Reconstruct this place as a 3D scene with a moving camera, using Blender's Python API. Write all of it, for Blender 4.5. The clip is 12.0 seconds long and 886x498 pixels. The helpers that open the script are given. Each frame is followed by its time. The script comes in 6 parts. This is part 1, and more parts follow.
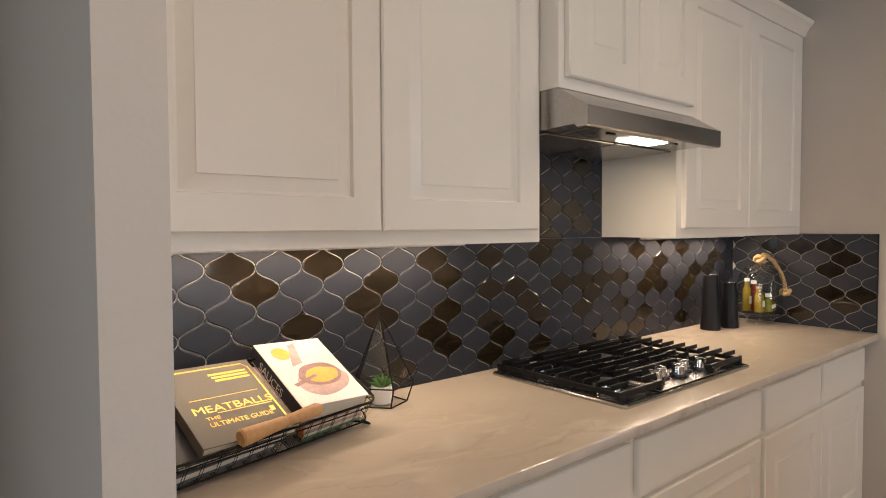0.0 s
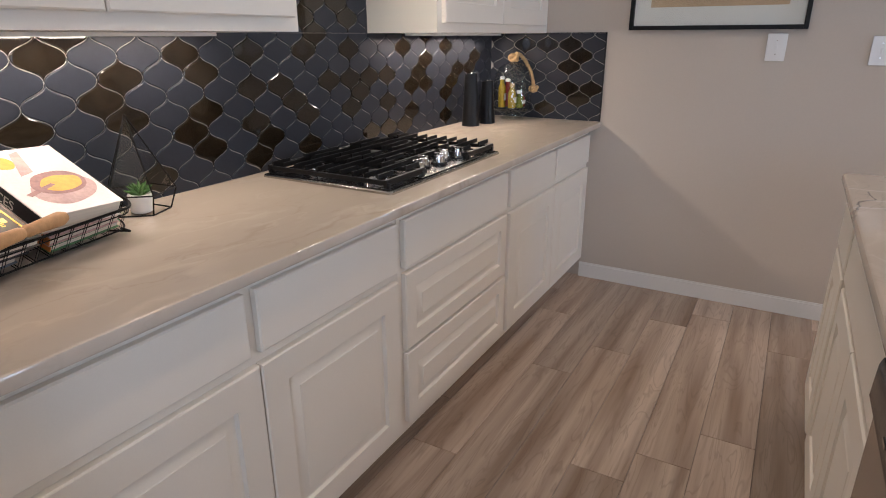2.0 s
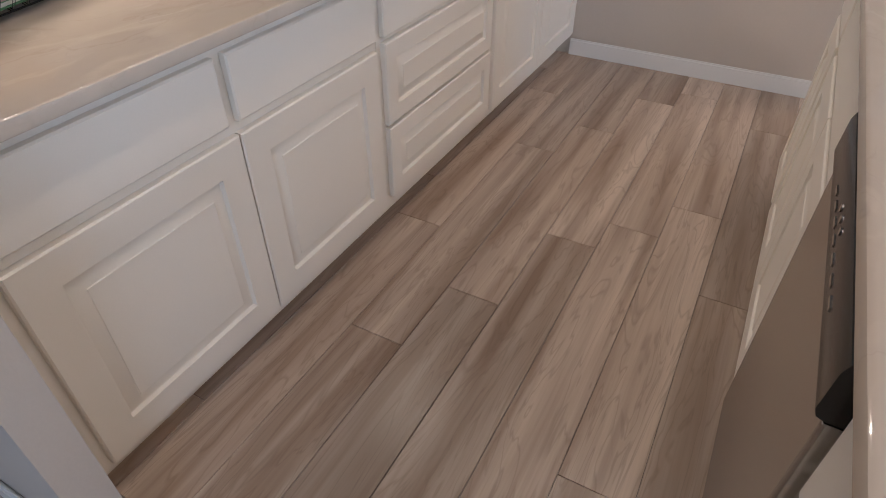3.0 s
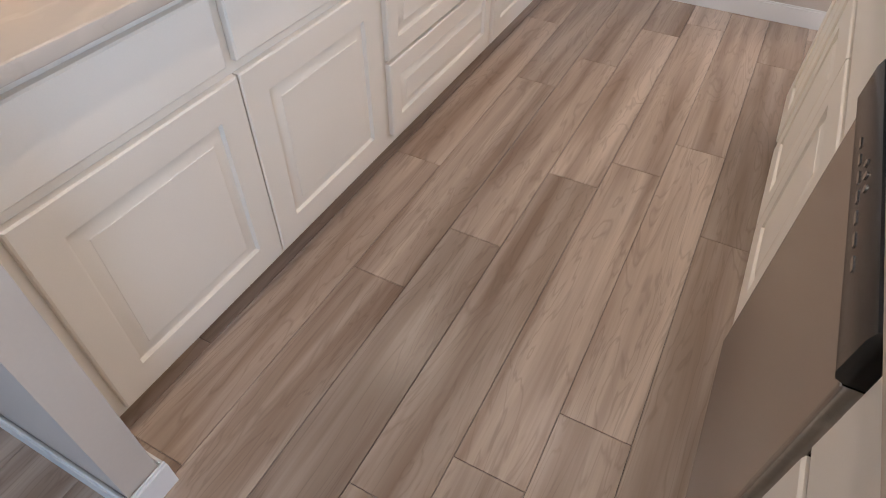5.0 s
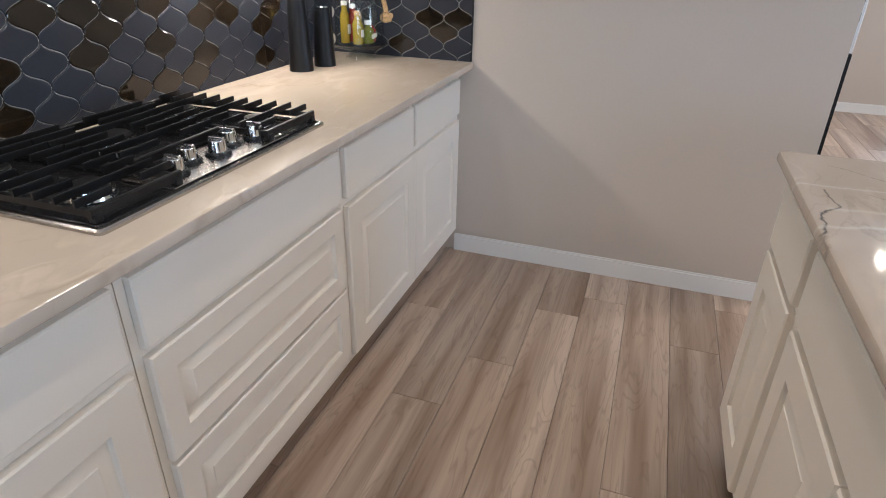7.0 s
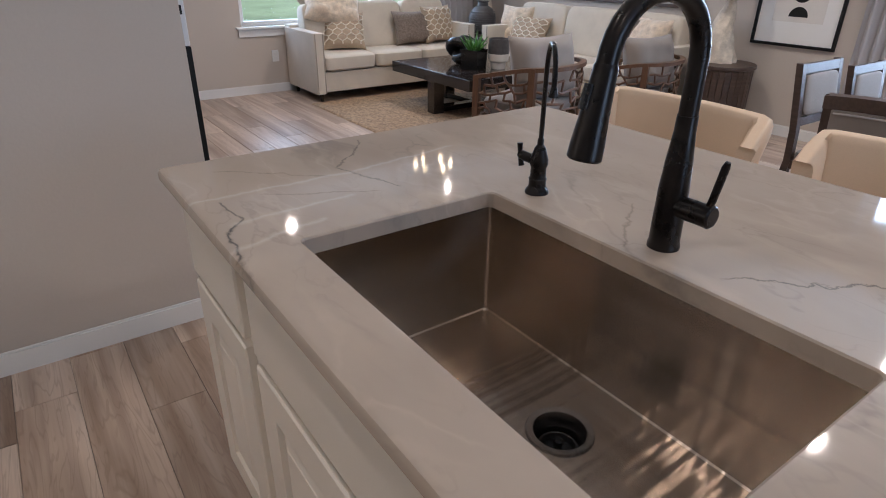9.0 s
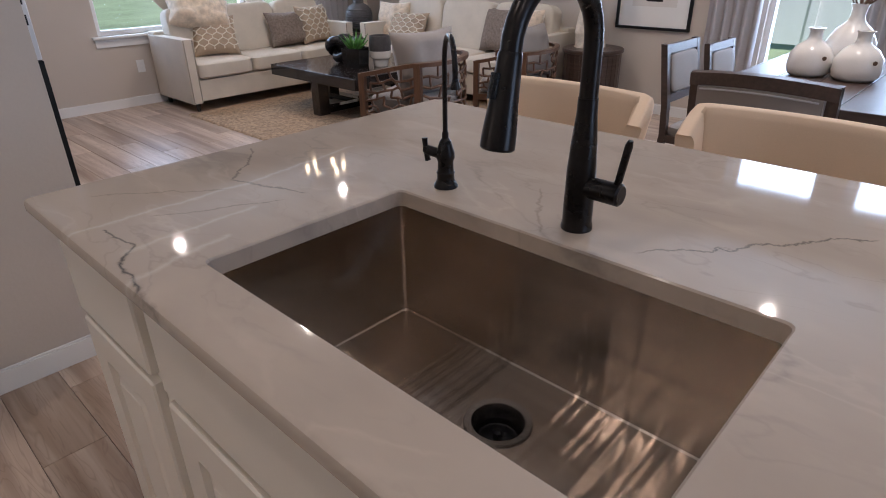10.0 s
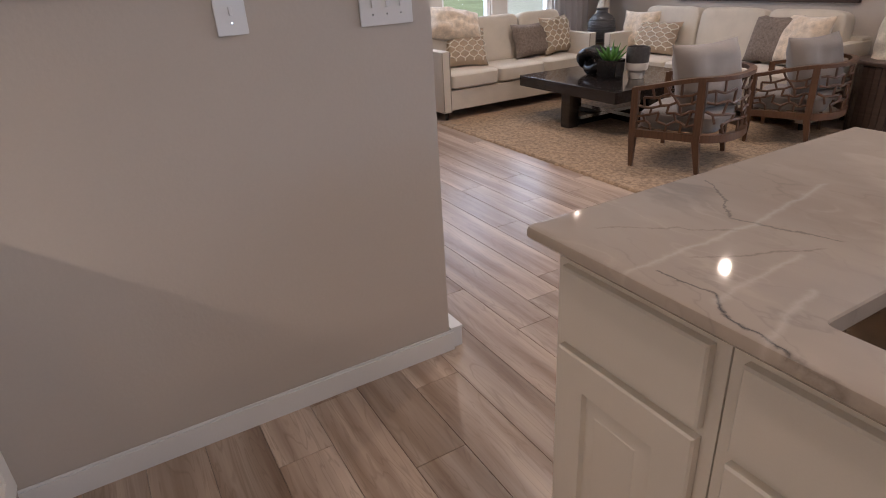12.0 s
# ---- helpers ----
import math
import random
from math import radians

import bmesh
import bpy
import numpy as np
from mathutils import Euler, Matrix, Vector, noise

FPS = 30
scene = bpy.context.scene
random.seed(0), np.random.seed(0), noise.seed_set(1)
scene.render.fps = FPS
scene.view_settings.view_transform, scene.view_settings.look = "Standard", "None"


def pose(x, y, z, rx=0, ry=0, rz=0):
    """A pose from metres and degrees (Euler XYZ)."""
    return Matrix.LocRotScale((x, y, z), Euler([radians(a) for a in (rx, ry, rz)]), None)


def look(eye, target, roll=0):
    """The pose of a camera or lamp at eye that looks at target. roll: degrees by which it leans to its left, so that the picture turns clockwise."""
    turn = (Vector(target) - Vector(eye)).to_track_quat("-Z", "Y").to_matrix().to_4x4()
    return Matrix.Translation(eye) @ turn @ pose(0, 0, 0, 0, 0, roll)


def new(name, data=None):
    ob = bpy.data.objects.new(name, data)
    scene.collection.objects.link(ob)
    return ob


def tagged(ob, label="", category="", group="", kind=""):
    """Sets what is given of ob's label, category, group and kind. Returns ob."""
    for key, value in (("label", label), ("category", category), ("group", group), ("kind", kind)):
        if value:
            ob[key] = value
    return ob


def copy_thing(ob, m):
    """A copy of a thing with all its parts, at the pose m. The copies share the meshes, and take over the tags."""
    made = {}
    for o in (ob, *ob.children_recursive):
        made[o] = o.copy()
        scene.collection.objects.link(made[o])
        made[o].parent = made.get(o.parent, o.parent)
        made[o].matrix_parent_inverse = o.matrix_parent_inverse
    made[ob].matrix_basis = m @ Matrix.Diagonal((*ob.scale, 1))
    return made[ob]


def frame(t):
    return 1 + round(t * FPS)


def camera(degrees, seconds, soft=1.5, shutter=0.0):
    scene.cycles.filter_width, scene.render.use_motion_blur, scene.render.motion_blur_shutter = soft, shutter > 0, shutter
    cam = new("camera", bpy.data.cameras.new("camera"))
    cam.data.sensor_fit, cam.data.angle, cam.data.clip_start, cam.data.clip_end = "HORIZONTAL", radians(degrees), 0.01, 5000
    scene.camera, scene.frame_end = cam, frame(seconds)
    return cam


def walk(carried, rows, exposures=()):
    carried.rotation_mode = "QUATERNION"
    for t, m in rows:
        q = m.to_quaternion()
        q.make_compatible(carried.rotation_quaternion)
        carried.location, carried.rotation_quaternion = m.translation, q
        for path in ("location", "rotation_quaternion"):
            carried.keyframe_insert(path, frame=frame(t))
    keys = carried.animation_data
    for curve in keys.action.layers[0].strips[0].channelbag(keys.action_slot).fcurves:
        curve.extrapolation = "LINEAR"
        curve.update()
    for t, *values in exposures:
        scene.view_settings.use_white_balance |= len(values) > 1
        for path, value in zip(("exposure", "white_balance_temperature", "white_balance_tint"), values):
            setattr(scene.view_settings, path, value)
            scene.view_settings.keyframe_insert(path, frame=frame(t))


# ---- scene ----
cam = camera(73.1, 12.0, soft=1.0)
PATH = [
    (0, (0.284, 0.236, 1.416), (1.557, 1.777, 1.343), -0.3),
    (0.5, (0.292, 0.2, 1.402), (1.845, 1.457, 1.323), -0.4),
    (1, (0.279, 0.2, 1.384), (1.931, 1.321, 1.261), -0.2),
    (1.5, (0.277, 0.181, 1.373), (1.959, 1.207, 1.026), 0.1),
    (2, (0.279, 0.179, 1.358), (1.914, 1.115, 0.687), -0.2),
    (2.5, (0.271, 0.178, 1.336), (1.798, 1.012, 0.35), 0.3),
    (3, (0.263, 0.147, 1.312), (1.621, 0.889, 0.045), -0.1),
    (3.2, (0.264, 0.153, 1.302), (1.558, 0.85, -0.055), -0.4),
    (4.9, (0.276, 0.197, 1.328), (1.48, 0.815, -0.145), 0.8),
    (5, (0.277, 0.196, 1.329), (1.511, 0.834, -0.11), 0.7),
    (5.5, (0.286, 0.198, 1.335), (1.695, 0.947, 0.13), -0.7),
    (6, (0.438, 0.255, 1.356), (1.956, 1.045, 0.322), 0.3),
    (6.5, (0.772, 0.306, 1.35), (2.354, 1.082, 0.404), 0.3),
    (7, (1.021, 0.323, 1.369), (2.708, 0.894, 0.458), 1.2),
    (7.5, (1.173, 0.238, 1.359), (2.979, 0.419, 0.518), 1.4),
    (7.7, (1.225, 0.191, 1.354), (3.045, 0.163, 0.525), 1.4),
    (9.3, (1.333, 0.22, 1.335), (2.701, -0.937, 0.445), 0.2),
    (9.5, (1.334, 0.229, 1.335), (2.659, -0.976, 0.445), -0.3),
    (10, (1.372, 0.213, 1.328), (2.608, -1.085, 0.44), -0.8),
    (10.5, (1.504, 0.253, 1.341), (2.685, -1.089, 0.444), -1.2),
    (11, (1.638, 0.385, 1.342), (2.844, -0.936, 0.447), -2.1),
    (11.2, (1.703, 0.452, 1.342), (2.941, -0.843, 0.454), -2.0),
    (11.5, (1.814, 0.533, 1.351), (3.12, -0.697, 0.467), -2.3),
    (11.8, (1.851, 0.605, 1.374), (3.311, -0.45, 0.505), -3.1),
    (12, (1.848, 0.654, 1.376), (3.43, -0.225, 0.526), -3.4),
]
EXPOSURE = [
    (0.0, -0.34, 6800, 12), (0.5, -0.32, 6800, 12), (1.0, -0.30, 6350, 12), (1.5, -0.34, 5900, 11), (2.0, -0.30, 5750, 12), (2.5, -0.21, 5700, 12), (3.0, -0.14, 5650, 12), (5.0, 0.28, 5600, 11), (5.5, 0.26, 5550, 8),
    (6.0, 0.09, 5500, 8), (6.5, 0.04, 5450, 8), (7.5, -0.02, 5350, 6), (9.5, -0.60, 5450, 13), (10.5, -0.64, 5550, 15), (11.5, -0.72, 5850, 17), (12.0, -0.71, 6050, 18),
]
walk(cam, [(t, look(eye, target, roll)) for t, eye, target, roll in PATH], EXPOSURE)

# ---- light ----
world = bpy.data.worlds.new("world")
scene.world = world
world.use_nodes = True
wn = world.node_tree
sky = wn.nodes.new("ShaderNodeTexSky")
sky.sky_type = "NISHITA"
sky.sun_disc = False
sky.sun_elevation, sky.sun_rotation = radians(51), radians(-49)
wn.nodes["Background"].inputs["Strength"].default_value = 0.15
wn.links.new(sky.outputs["Color"], wn.nodes["Background"].inputs["Color"])

sun = new("sun", bpy.data.lights.new("sun", "SUN"))
sun.data.energy, sun.data.angle, sun.data.color = 5.0, radians(0.5), (1.0, 0.95, 0.88)
sun.matrix_world = look((-16, 14, 26), (0, 0, 0))


def area_lamp(name, place, target, sx, sy, watts, colour, spread=180):
    lamp = new(name, bpy.data.lights.new(name, "AREA"))
    lamp.data.shape, lamp.data.size, lamp.data.size_y = "RECTANGLE", sx, sy
    lamp.data.energy, lamp.data.color, lamp.data.spread = watts, colour, radians(spread)
    lamp.matrix_world = look(place, target)
    return lamp


SKYLIGHT = (0.72, 0.84, 1.0)
WARM = (1.0, 0.79, 0.60)
for y0, y1 in ((-2.58, -1.84), (-3.40, -2.76), (-4.24, -3.60)):
    area_lamp("window_light_east", (7.79, (y0 + y1) / 2, 1.36), (0, (y0 + y1) / 2, 1.2), y1 - y0, 1.4, 26, SKYLIGHT)
for x0, x1 in ((2.27, 2.92), (1.40, 2.05)):
    area_lamp("window_light_south", ((x0 + x1) / 2, -5.11, 1.40), ((x0 + x1) / 2, 0, 1.3), x1 - x0, 1.8, 62, SKYLIGHT)
area_lamp("window_light_west", (-2.95, -1.2, 1.35), (1.0, -1.0, 1.2), 1.8, 1.9, 60, (0.62, 0.78, 1.0))
area_lamp("strip_light_a", (1.05, 1.655, 1.358), (1.05, 1.72, 0.9), 0.95, 0.02, 5.0, WARM)
area_lamp("strip_light_b", (2.95, 1.665, 1.358), (2.95, 1.55, 0.6), 0.9, 0.02, 8.0, WARM)
area_lamp("hood_light", (2.00, 1.345, 1.66), (2.00, 1.42, 0), 0.16, 0.09, 3.2, (1.0, 0.83, 0.62))

# The pair at y = 0.42 is unseen, added to light the aisle floor.
CANS = [(6.19, -1.58), (4.37, -1.60), (6.21, -3.35), (2.14, -3.76), (2.11, -2.73), (0.75, 0.42), (2.35, 0.42), (0.40, -1.70), (4.42, -3.31)]
CEIL = 2.74
for cx, cy in CANS:
    lamp = area_lamp("can_light", (cx, cy, CEIL - 0.03), (cx, cy, 0), 0.055, 0.055, 18 if cy < -1.5 else 5.5, WARM, 150)
    lamp.data.shape = "DISK"


# ---- materials ----
def ramp_mix(nt, fac, c0, c1):
    mix = nt.nodes.new("ShaderNodeMix")
    mix.data_type = "RGBA"
    nt.links.new(fac, mix.inputs["Factor"])
    for key, c in (("A", c0), ("B", c1)):
        if hasattr(c, "is_linked"):
            nt.links.new(c, mix.inputs[key])
        else:
            mix.inputs[key].default_value = (*c, 1)
    return mix.outputs["Result"]


def math_node(nt, op, a, b=0.0, c=None):
    n = nt.nodes.new("ShaderNodeMath")
    n.operation = op
    for k, v in enumerate((a, b, c)):
        if v is None:
            continue
        if hasattr(v, "is_linked"):
            nt.links.new(v, n.inputs[k])
        else:
            n.inputs[k].default_value = v
    return n.outputs[0]


def coords(nt, scale=(1, 1, 1), world_space=False):
    tc = nt.nodes.new("ShaderNodeTexCoord")
    mp = nt.nodes.new("ShaderNodeMapping")
    mp.inputs["Scale"].default_value = scale
    if world_space:
        geo = nt.nodes.new("ShaderNodeNewGeometry")
        nt.links.new(geo.outputs["Position"], mp.inputs["Vector"])
    else:
        nt.links.new(tc.outputs["Object"], mp.inputs["Vector"])
    return mp.outputs["Vector"]


def noise_node(nt, vec, scale, detail=3.0, rough=0.55, distortion=0.0):
    n = nt.nodes.new("ShaderNodeTexNoise")
    n.inputs["Scale"].default_value, n.inputs["Detail"].default_value = scale, detail
    n.inputs["Roughness"].default_value, n.inputs["Distortion"].default_value = rough, distortion
    nt.links.new(vec, n.inputs["Vector"])
    return n.outputs["Fac"]


def curve_ramp(nt, fac, stops):
    r = nt.nodes.new("ShaderNodeValToRGB")
    while len(r.color_ramp.elements) < len(stops):
        r.color_ramp.elements.new(0.5)
    for e, (pos, c) in zip(r.color_ramp.elements, stops):
        e.position = pos
        e.color = (c, c, c, 1) if not hasattr(c, "__len__") else (*c, 1)
    nt.links.new(fac, r.inputs["Fac"])
    return r.outputs["Color"]


def material(name, colour, rough=0.5, metal=0.0, vary=0.08, scale=6.0, fine=120.0, bump=0.0, bump_scale=0.0, stretch=(1, 1, 1), coat=0.0, sheen=0.0, world_space=False):
    """Colour with broad and fine variation, roughness variation and fine relief."""
    m = bpy.data.materials.new(name)
    m.use_nodes = True
    nt = m.node_tree
    b = nt.nodes["Principled BSDF"]
    vec = coords(nt, stretch, world_space)
    broad = noise_node(nt, vec, scale, 3)
    grain = noise_node(nt, vec, fine, 2)
    fac = math_node(nt, "ADD", math_node(nt, "MULTIPLY", broad, 0.65), math_node(nt, "MULTIPLY", grain, 0.35))
    dark = tuple(c * (1 - vary) for c in colour)
    light = tuple(min(1.0, c * (1 + vary)) for c in colour)
    nt.links.new(ramp_mix(nt, curve_ramp(nt, fac, [(0.3, 0.0), (0.7, 1.0)]), dark, light), b.inputs["Base Color"])
    b.inputs["Metallic"].default_value = metal
    nt.links.new(math_node(nt, "MULTIPLY_ADD", broad, rough * 0.3, rough * 0.85), b.inputs["Roughness"])
    b.inputs["Coat Weight"].default_value = coat
    b.inputs["Sheen Weight"].default_value = sheen
    if bump:
        bn = nt.nodes.new("ShaderNodeBump")
        bn.inputs["Strength"].default_value, bn.inputs["Distance"].default_value = bump, 0.002
        nt.links.new(noise_node(nt, vec, bump_scale or fine, 3), bn.inputs["Height"])
        nt.links.new(bn.outputs["Normal"], b.inputs["Normal"])
    return m


M = {}
M["wall"] = material("wall_paint", (0.55, 0.488, 0.422), 0.75, vary=0.03, scale=1.2, bump=0.25, bump_scale=70)
M["ceiling"] = material("ceiling_paint", (0.80, 0.78, 0.74), 0.85, vary=0.03, scale=1.0, bump=0.3, bump_scale=60)
M["trim"] = material("trim_paint", (0.78, 0.77, 0.75), 0.35, vary=0.02, scale=3)
M["cabinet"] = material("cabinet_paint", (0.79, 0.73, 0.64), 0.36, vary=0.025, scale=2.5, fine=260, bump=0.05, bump_scale=220)
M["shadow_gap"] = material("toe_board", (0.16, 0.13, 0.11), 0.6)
M["steel"] = material("brushed_steel", (0.46, 0.44, 0.42), 0.24, 1.0, vary=0.10, scale=3, fine=90, stretch=(1, 30, 30))
M["steel_sink"] = material("sink_steel", (0.54, 0.465, 0.395), 0.20, 1.0, vary=0.14, scale=3, fine=60, stretch=(1, 14, 14))
M["chrome"] = material("chrome", (0.75, 0.75, 0.74), 0.10, 1.0, vary=0.03)
M["bronze"] = material("dark_bronze", (0.018, 0.015, 0.014), 0.28, 0.55, vary=0.2, scale=30)
M["black_enamel"] = material("black_enamel", (0.012, 0.012, 0.013), 0.12, vary=0.1)
M["cast_iron"] = material("cast_iron", (0.007, 0.007, 0.0075), 0.38, vary=0.2, scale=40, bump=0.3, bump_scale=300)
M["black_plastic"] = material("black_plastic", (0.014, 0.014, 0.015), 0.22, vary=0.1)
M["black_wire"] = material("black_wire", (0.012, 0.011, 0.010), 0.45, 0.6)
M["black_frame"] = material("black_frame", (0.007, 0.007, 0.0075), 0.55)
M["white_plastic"] = material("white_plastic", (0.80, 0.79, 0.77), 0.3, vary=0.02)
M["mat_board"] = material("mat_board", (0.80, 0.78, 0.74), 0.9, vary=0.02)
M["tile_matte"] = material("matte_slate_tile", (0.024, 0.027, 0.036), 0.40, vary=0.12, scale=9, fine=90, world_space=True)
M["tile_gloss"] = material("glossy_bronze_tile", (0.015, 0.0105, 0.006), 0.07, vary=0.6, scale=22, fine=70, bump=0.12, bump_scale=18, coat=0.15, world_space=True)
M["grout"] = material("grout", (0.50, 0.46, 0.40), 0.85, vary=0.12)
M["linen"] = material("cream_linen", (0.58, 0.52, 0.43), 0.9, vary=0.10, scale=5, fine=420, bump=0.5, bump_scale=500, sheen=0.2)
M["cream_leather"] = material("cream_upholstery", (0.78, 0.60, 0.42), 0.62, vary=0.05, scale=4, fine=300, bump=0.15, bump_scale=260)
M["grey_fabric"] = material("grey_fabric", (0.23, 0.20, 0.175), 0.85, vary=0.10, scale=6, fine=420, bump=0.4, bump_scale=420, sheen=0.2)
M["brown_knit"] = material("brown_knit", (0.20, 0.16, 0.13), 0.95, vary=0.45, scale=55, fine=200, bump=1.0, bump_scale=60)
M["fur"] = material("cream_fur", (0.66, 0.55, 0.42), 1.0, vary=0.30, scale=24, fine=160, bump=1.0, bump_scale=60, sheen=0.5)
M["espresso"] = material("espresso_wood", (0.018, 0.014, 0.013), 0.16, vary=0.3, scale=4, fine=60, stretch=(1, 12, 12), coat=0.3)
M["dark_wood"] = material("dark_grey_wood", (0.065, 0.042, 0.032), 0.38, vary=0.35, scale=5, fine=50, stretch=(1, 14, 14), bump=0.2, bump_scale=60)
M["walnut"] = material("walnut_wood", (0.11, 0.056, 0.03), 0.40, vary=0.30, scale=5, fine=50, stretch=(14, 14, 1))
M["pale_wood"] = material("pale_wood", (0.50, 0.28, 0.12), 0.5, vary=0.18, scale=8, fine=80, stretch=(1, 12, 12))
M["rug"] = material("woven_jute", (0.29, 0.205, 0.13), 1.0, vary=0.6, scale=38, fine=160, bump=1.0, bump_scale=120)
M["leaf"] = material("succulent_leaf", (0.07, 0.20, 0.03), 0.45, vary=0.3, scale=20)
M["ceramic"] = material("white_ceramic", (0.74, 0.70, 0.64), 0.22, vary=0.05, scale=6)
M["ceramic_dark"] = material("dark_ceramic", (0.07, 0.065, 0.065), 0.4, vary=0.3, scale=40, bump=0.8, bump_scale=70)
M["driftwood"] = material("whitewashed_wood", (0.62, 0.55, 0.45), 0.85, vary=0.3, scale=16, fine=120, bump=1.0, bump_scale=40)
M["shade"] = material("lamp_shade", (0.78, 0.72, 0.62), 0.9, vary=0.04)
M["curtain"] = material("grey_curtain", (0.42, 0.40, 0.40), 0.85, vary=0.06, scale=4, fine=300)
M["rope"] = material("jute_rope", (0.50, 0.33, 0.16), 0.95, vary=0.3, scale=60, bump=1.0, bump_scale=150)
M["grass"] = material("lawn", (0.40, 0.48, 0.26), 0.95, vary=0.3, scale=0.6, fine=8)
M["vinyl"] = material("white_vinyl", (0.80, 0.79, 0.77), 0.5, vary=0.04)
M["nail"] = material("nailhead", (0.06, 0.045, 0.03), 0.3, 0.9)
M["bark"] = material("twig", (0.10, 0.055, 0.03), 0.9)


def glass(name, tint=(0.97, 0.98, 0.97)):
    """Thin clear sheet: light passes straight on, the gloss grows at a slant."""
    m = bpy.data.materials.new(name)
    m.use_nodes = True
    nt = m.node_tree
    nt.nodes.remove(nt.nodes["Principled BSDF"])
    clear, gloss = nt.nodes.new("ShaderNodeBsdfTransparent"), nt.nodes.new("ShaderNodeBsdfGlossy")
    clear.inputs["Color"].default_value = (*tint, 1)
    gloss.inputs["Roughness"].default_value = 0.02
    edge, mix = nt.nodes.new("ShaderNodeLayerWeight"), nt.nodes.new("ShaderNodeMixShader")
    edge.inputs["Blend"].default_value = 0.5
    steep = math_node(nt, "POWER", edge.outputs["Facing"], 4.0)
    nt.links.new(math_node(nt, "MULTIPLY_ADD", steep, 0.6, 0.03), mix.inputs[0])
    nt.links.new(clear.outputs[0], mix.inputs[1])
    nt.links.new(gloss.outputs[0], mix.inputs[2])
    nt.links.new(mix.outputs[0], nt.nodes["Material Output"].inputs["Surface"])
    return m


def glow(name, colour, strength):
    m = bpy.data.materials.new(name)
    m.use_nodes = True
    b = m.node_tree.nodes["Principled BSDF"]
    b.inputs["Base Color"].default_value = (0.8, 0.8, 0.8, 1)
    b.inputs["Emission Color"].default_value = (*colour, 1)
    b.inputs["Emission Strength"].default_value = strength
    return m


for key_ in ("black_frame", "cast_iron", "tile_matte", "black_wire"):
    M[key_].node_tree.nodes["Principled BSDF"].inputs["Specular IOR Level"].default_value = 0.28
nt_ = M["steel_sink"].node_tree
tan_ = nt_.nodes.new("ShaderNodeTangent")
tan_.direction_type, tan_.axis = "RADIAL", "X"
nt_.links.new(tan_.outputs[0], nt_.nodes["Principled BSDF"].inputs["Tangent"])
nt_.nodes["Principled BSDF"].inputs["Anisotropic"].default_value = 0.95
nt_.nodes["Principled BSDF"].inputs["Anisotropic Rotation"].default_value = 0.0
dent = nt_.nodes.new("ShaderNodeBump")
dent.inputs["Strength"].default_value, dent.inputs["Distance"].default_value = 1.0, 0.0045
nt_.links.new(noise_node(nt_, coords(nt_, (22.0, 0.30, 0.30)), 1.0, 2.0), dent.inputs["Height"])
nt_.links.new(dent.outputs["Normal"], nt_.nodes["Principled BSDF"].inputs["Normal"])
M["glass"] = glass("clear_glass")
M["lamp_glow"] = glow("lit_lens", (1.0, 0.86, 0.66), 9.0)
M["flame"] = glow("candle_bulb", (1.0, 0.70, 0.38), 30.0)


def crack_mask(nt, geo, shift, start, end, wobble, width, amount):
    """One wandering vein that runs from start to end across a slab."""
    mp = nt.nodes.new("ShaderNodeMapping")
    mp.vector_type = "TEXTURE"
    angle = math.atan2(end[1] - start[1], end[0] - start[0])
    length = math.hypot(end[0] - start[0], end[1] - start[1])
    mp.inputs["Location"].default_value = (start[0], start[1], 0)
    mp.inputs["Rotation"].default_value = (0, 0, angle)
    nt.links.new(geo.outputs["Position"], mp.inputs["Vector"])
    sep = nt.nodes.new("ShaderNodeSeparateXYZ")
    nt.links.new(mp.outputs["Vector"], sep.inputs[0])
    across = math_node(nt, "MULTIPLY_ADD", math_node(nt, "SUBTRACT", shift, 0.5), wobble, sep.outputs[1])
    line = curve_ramp(nt, math_node(nt, "ABSOLUTE", across), [(0.0, amount), (width * 0.4, amount * 0.6), (width, 0.0)])
    along = math_node(nt, "DIVIDE", sep.outputs[0], length)
    ends = curve_ramp(nt, along, [(0.0, 0.0), (0.05, 1.0), (0.95, 1.0), (1.0, 0.0)])
    return math_node(nt, "MULTIPLY", line, ends)


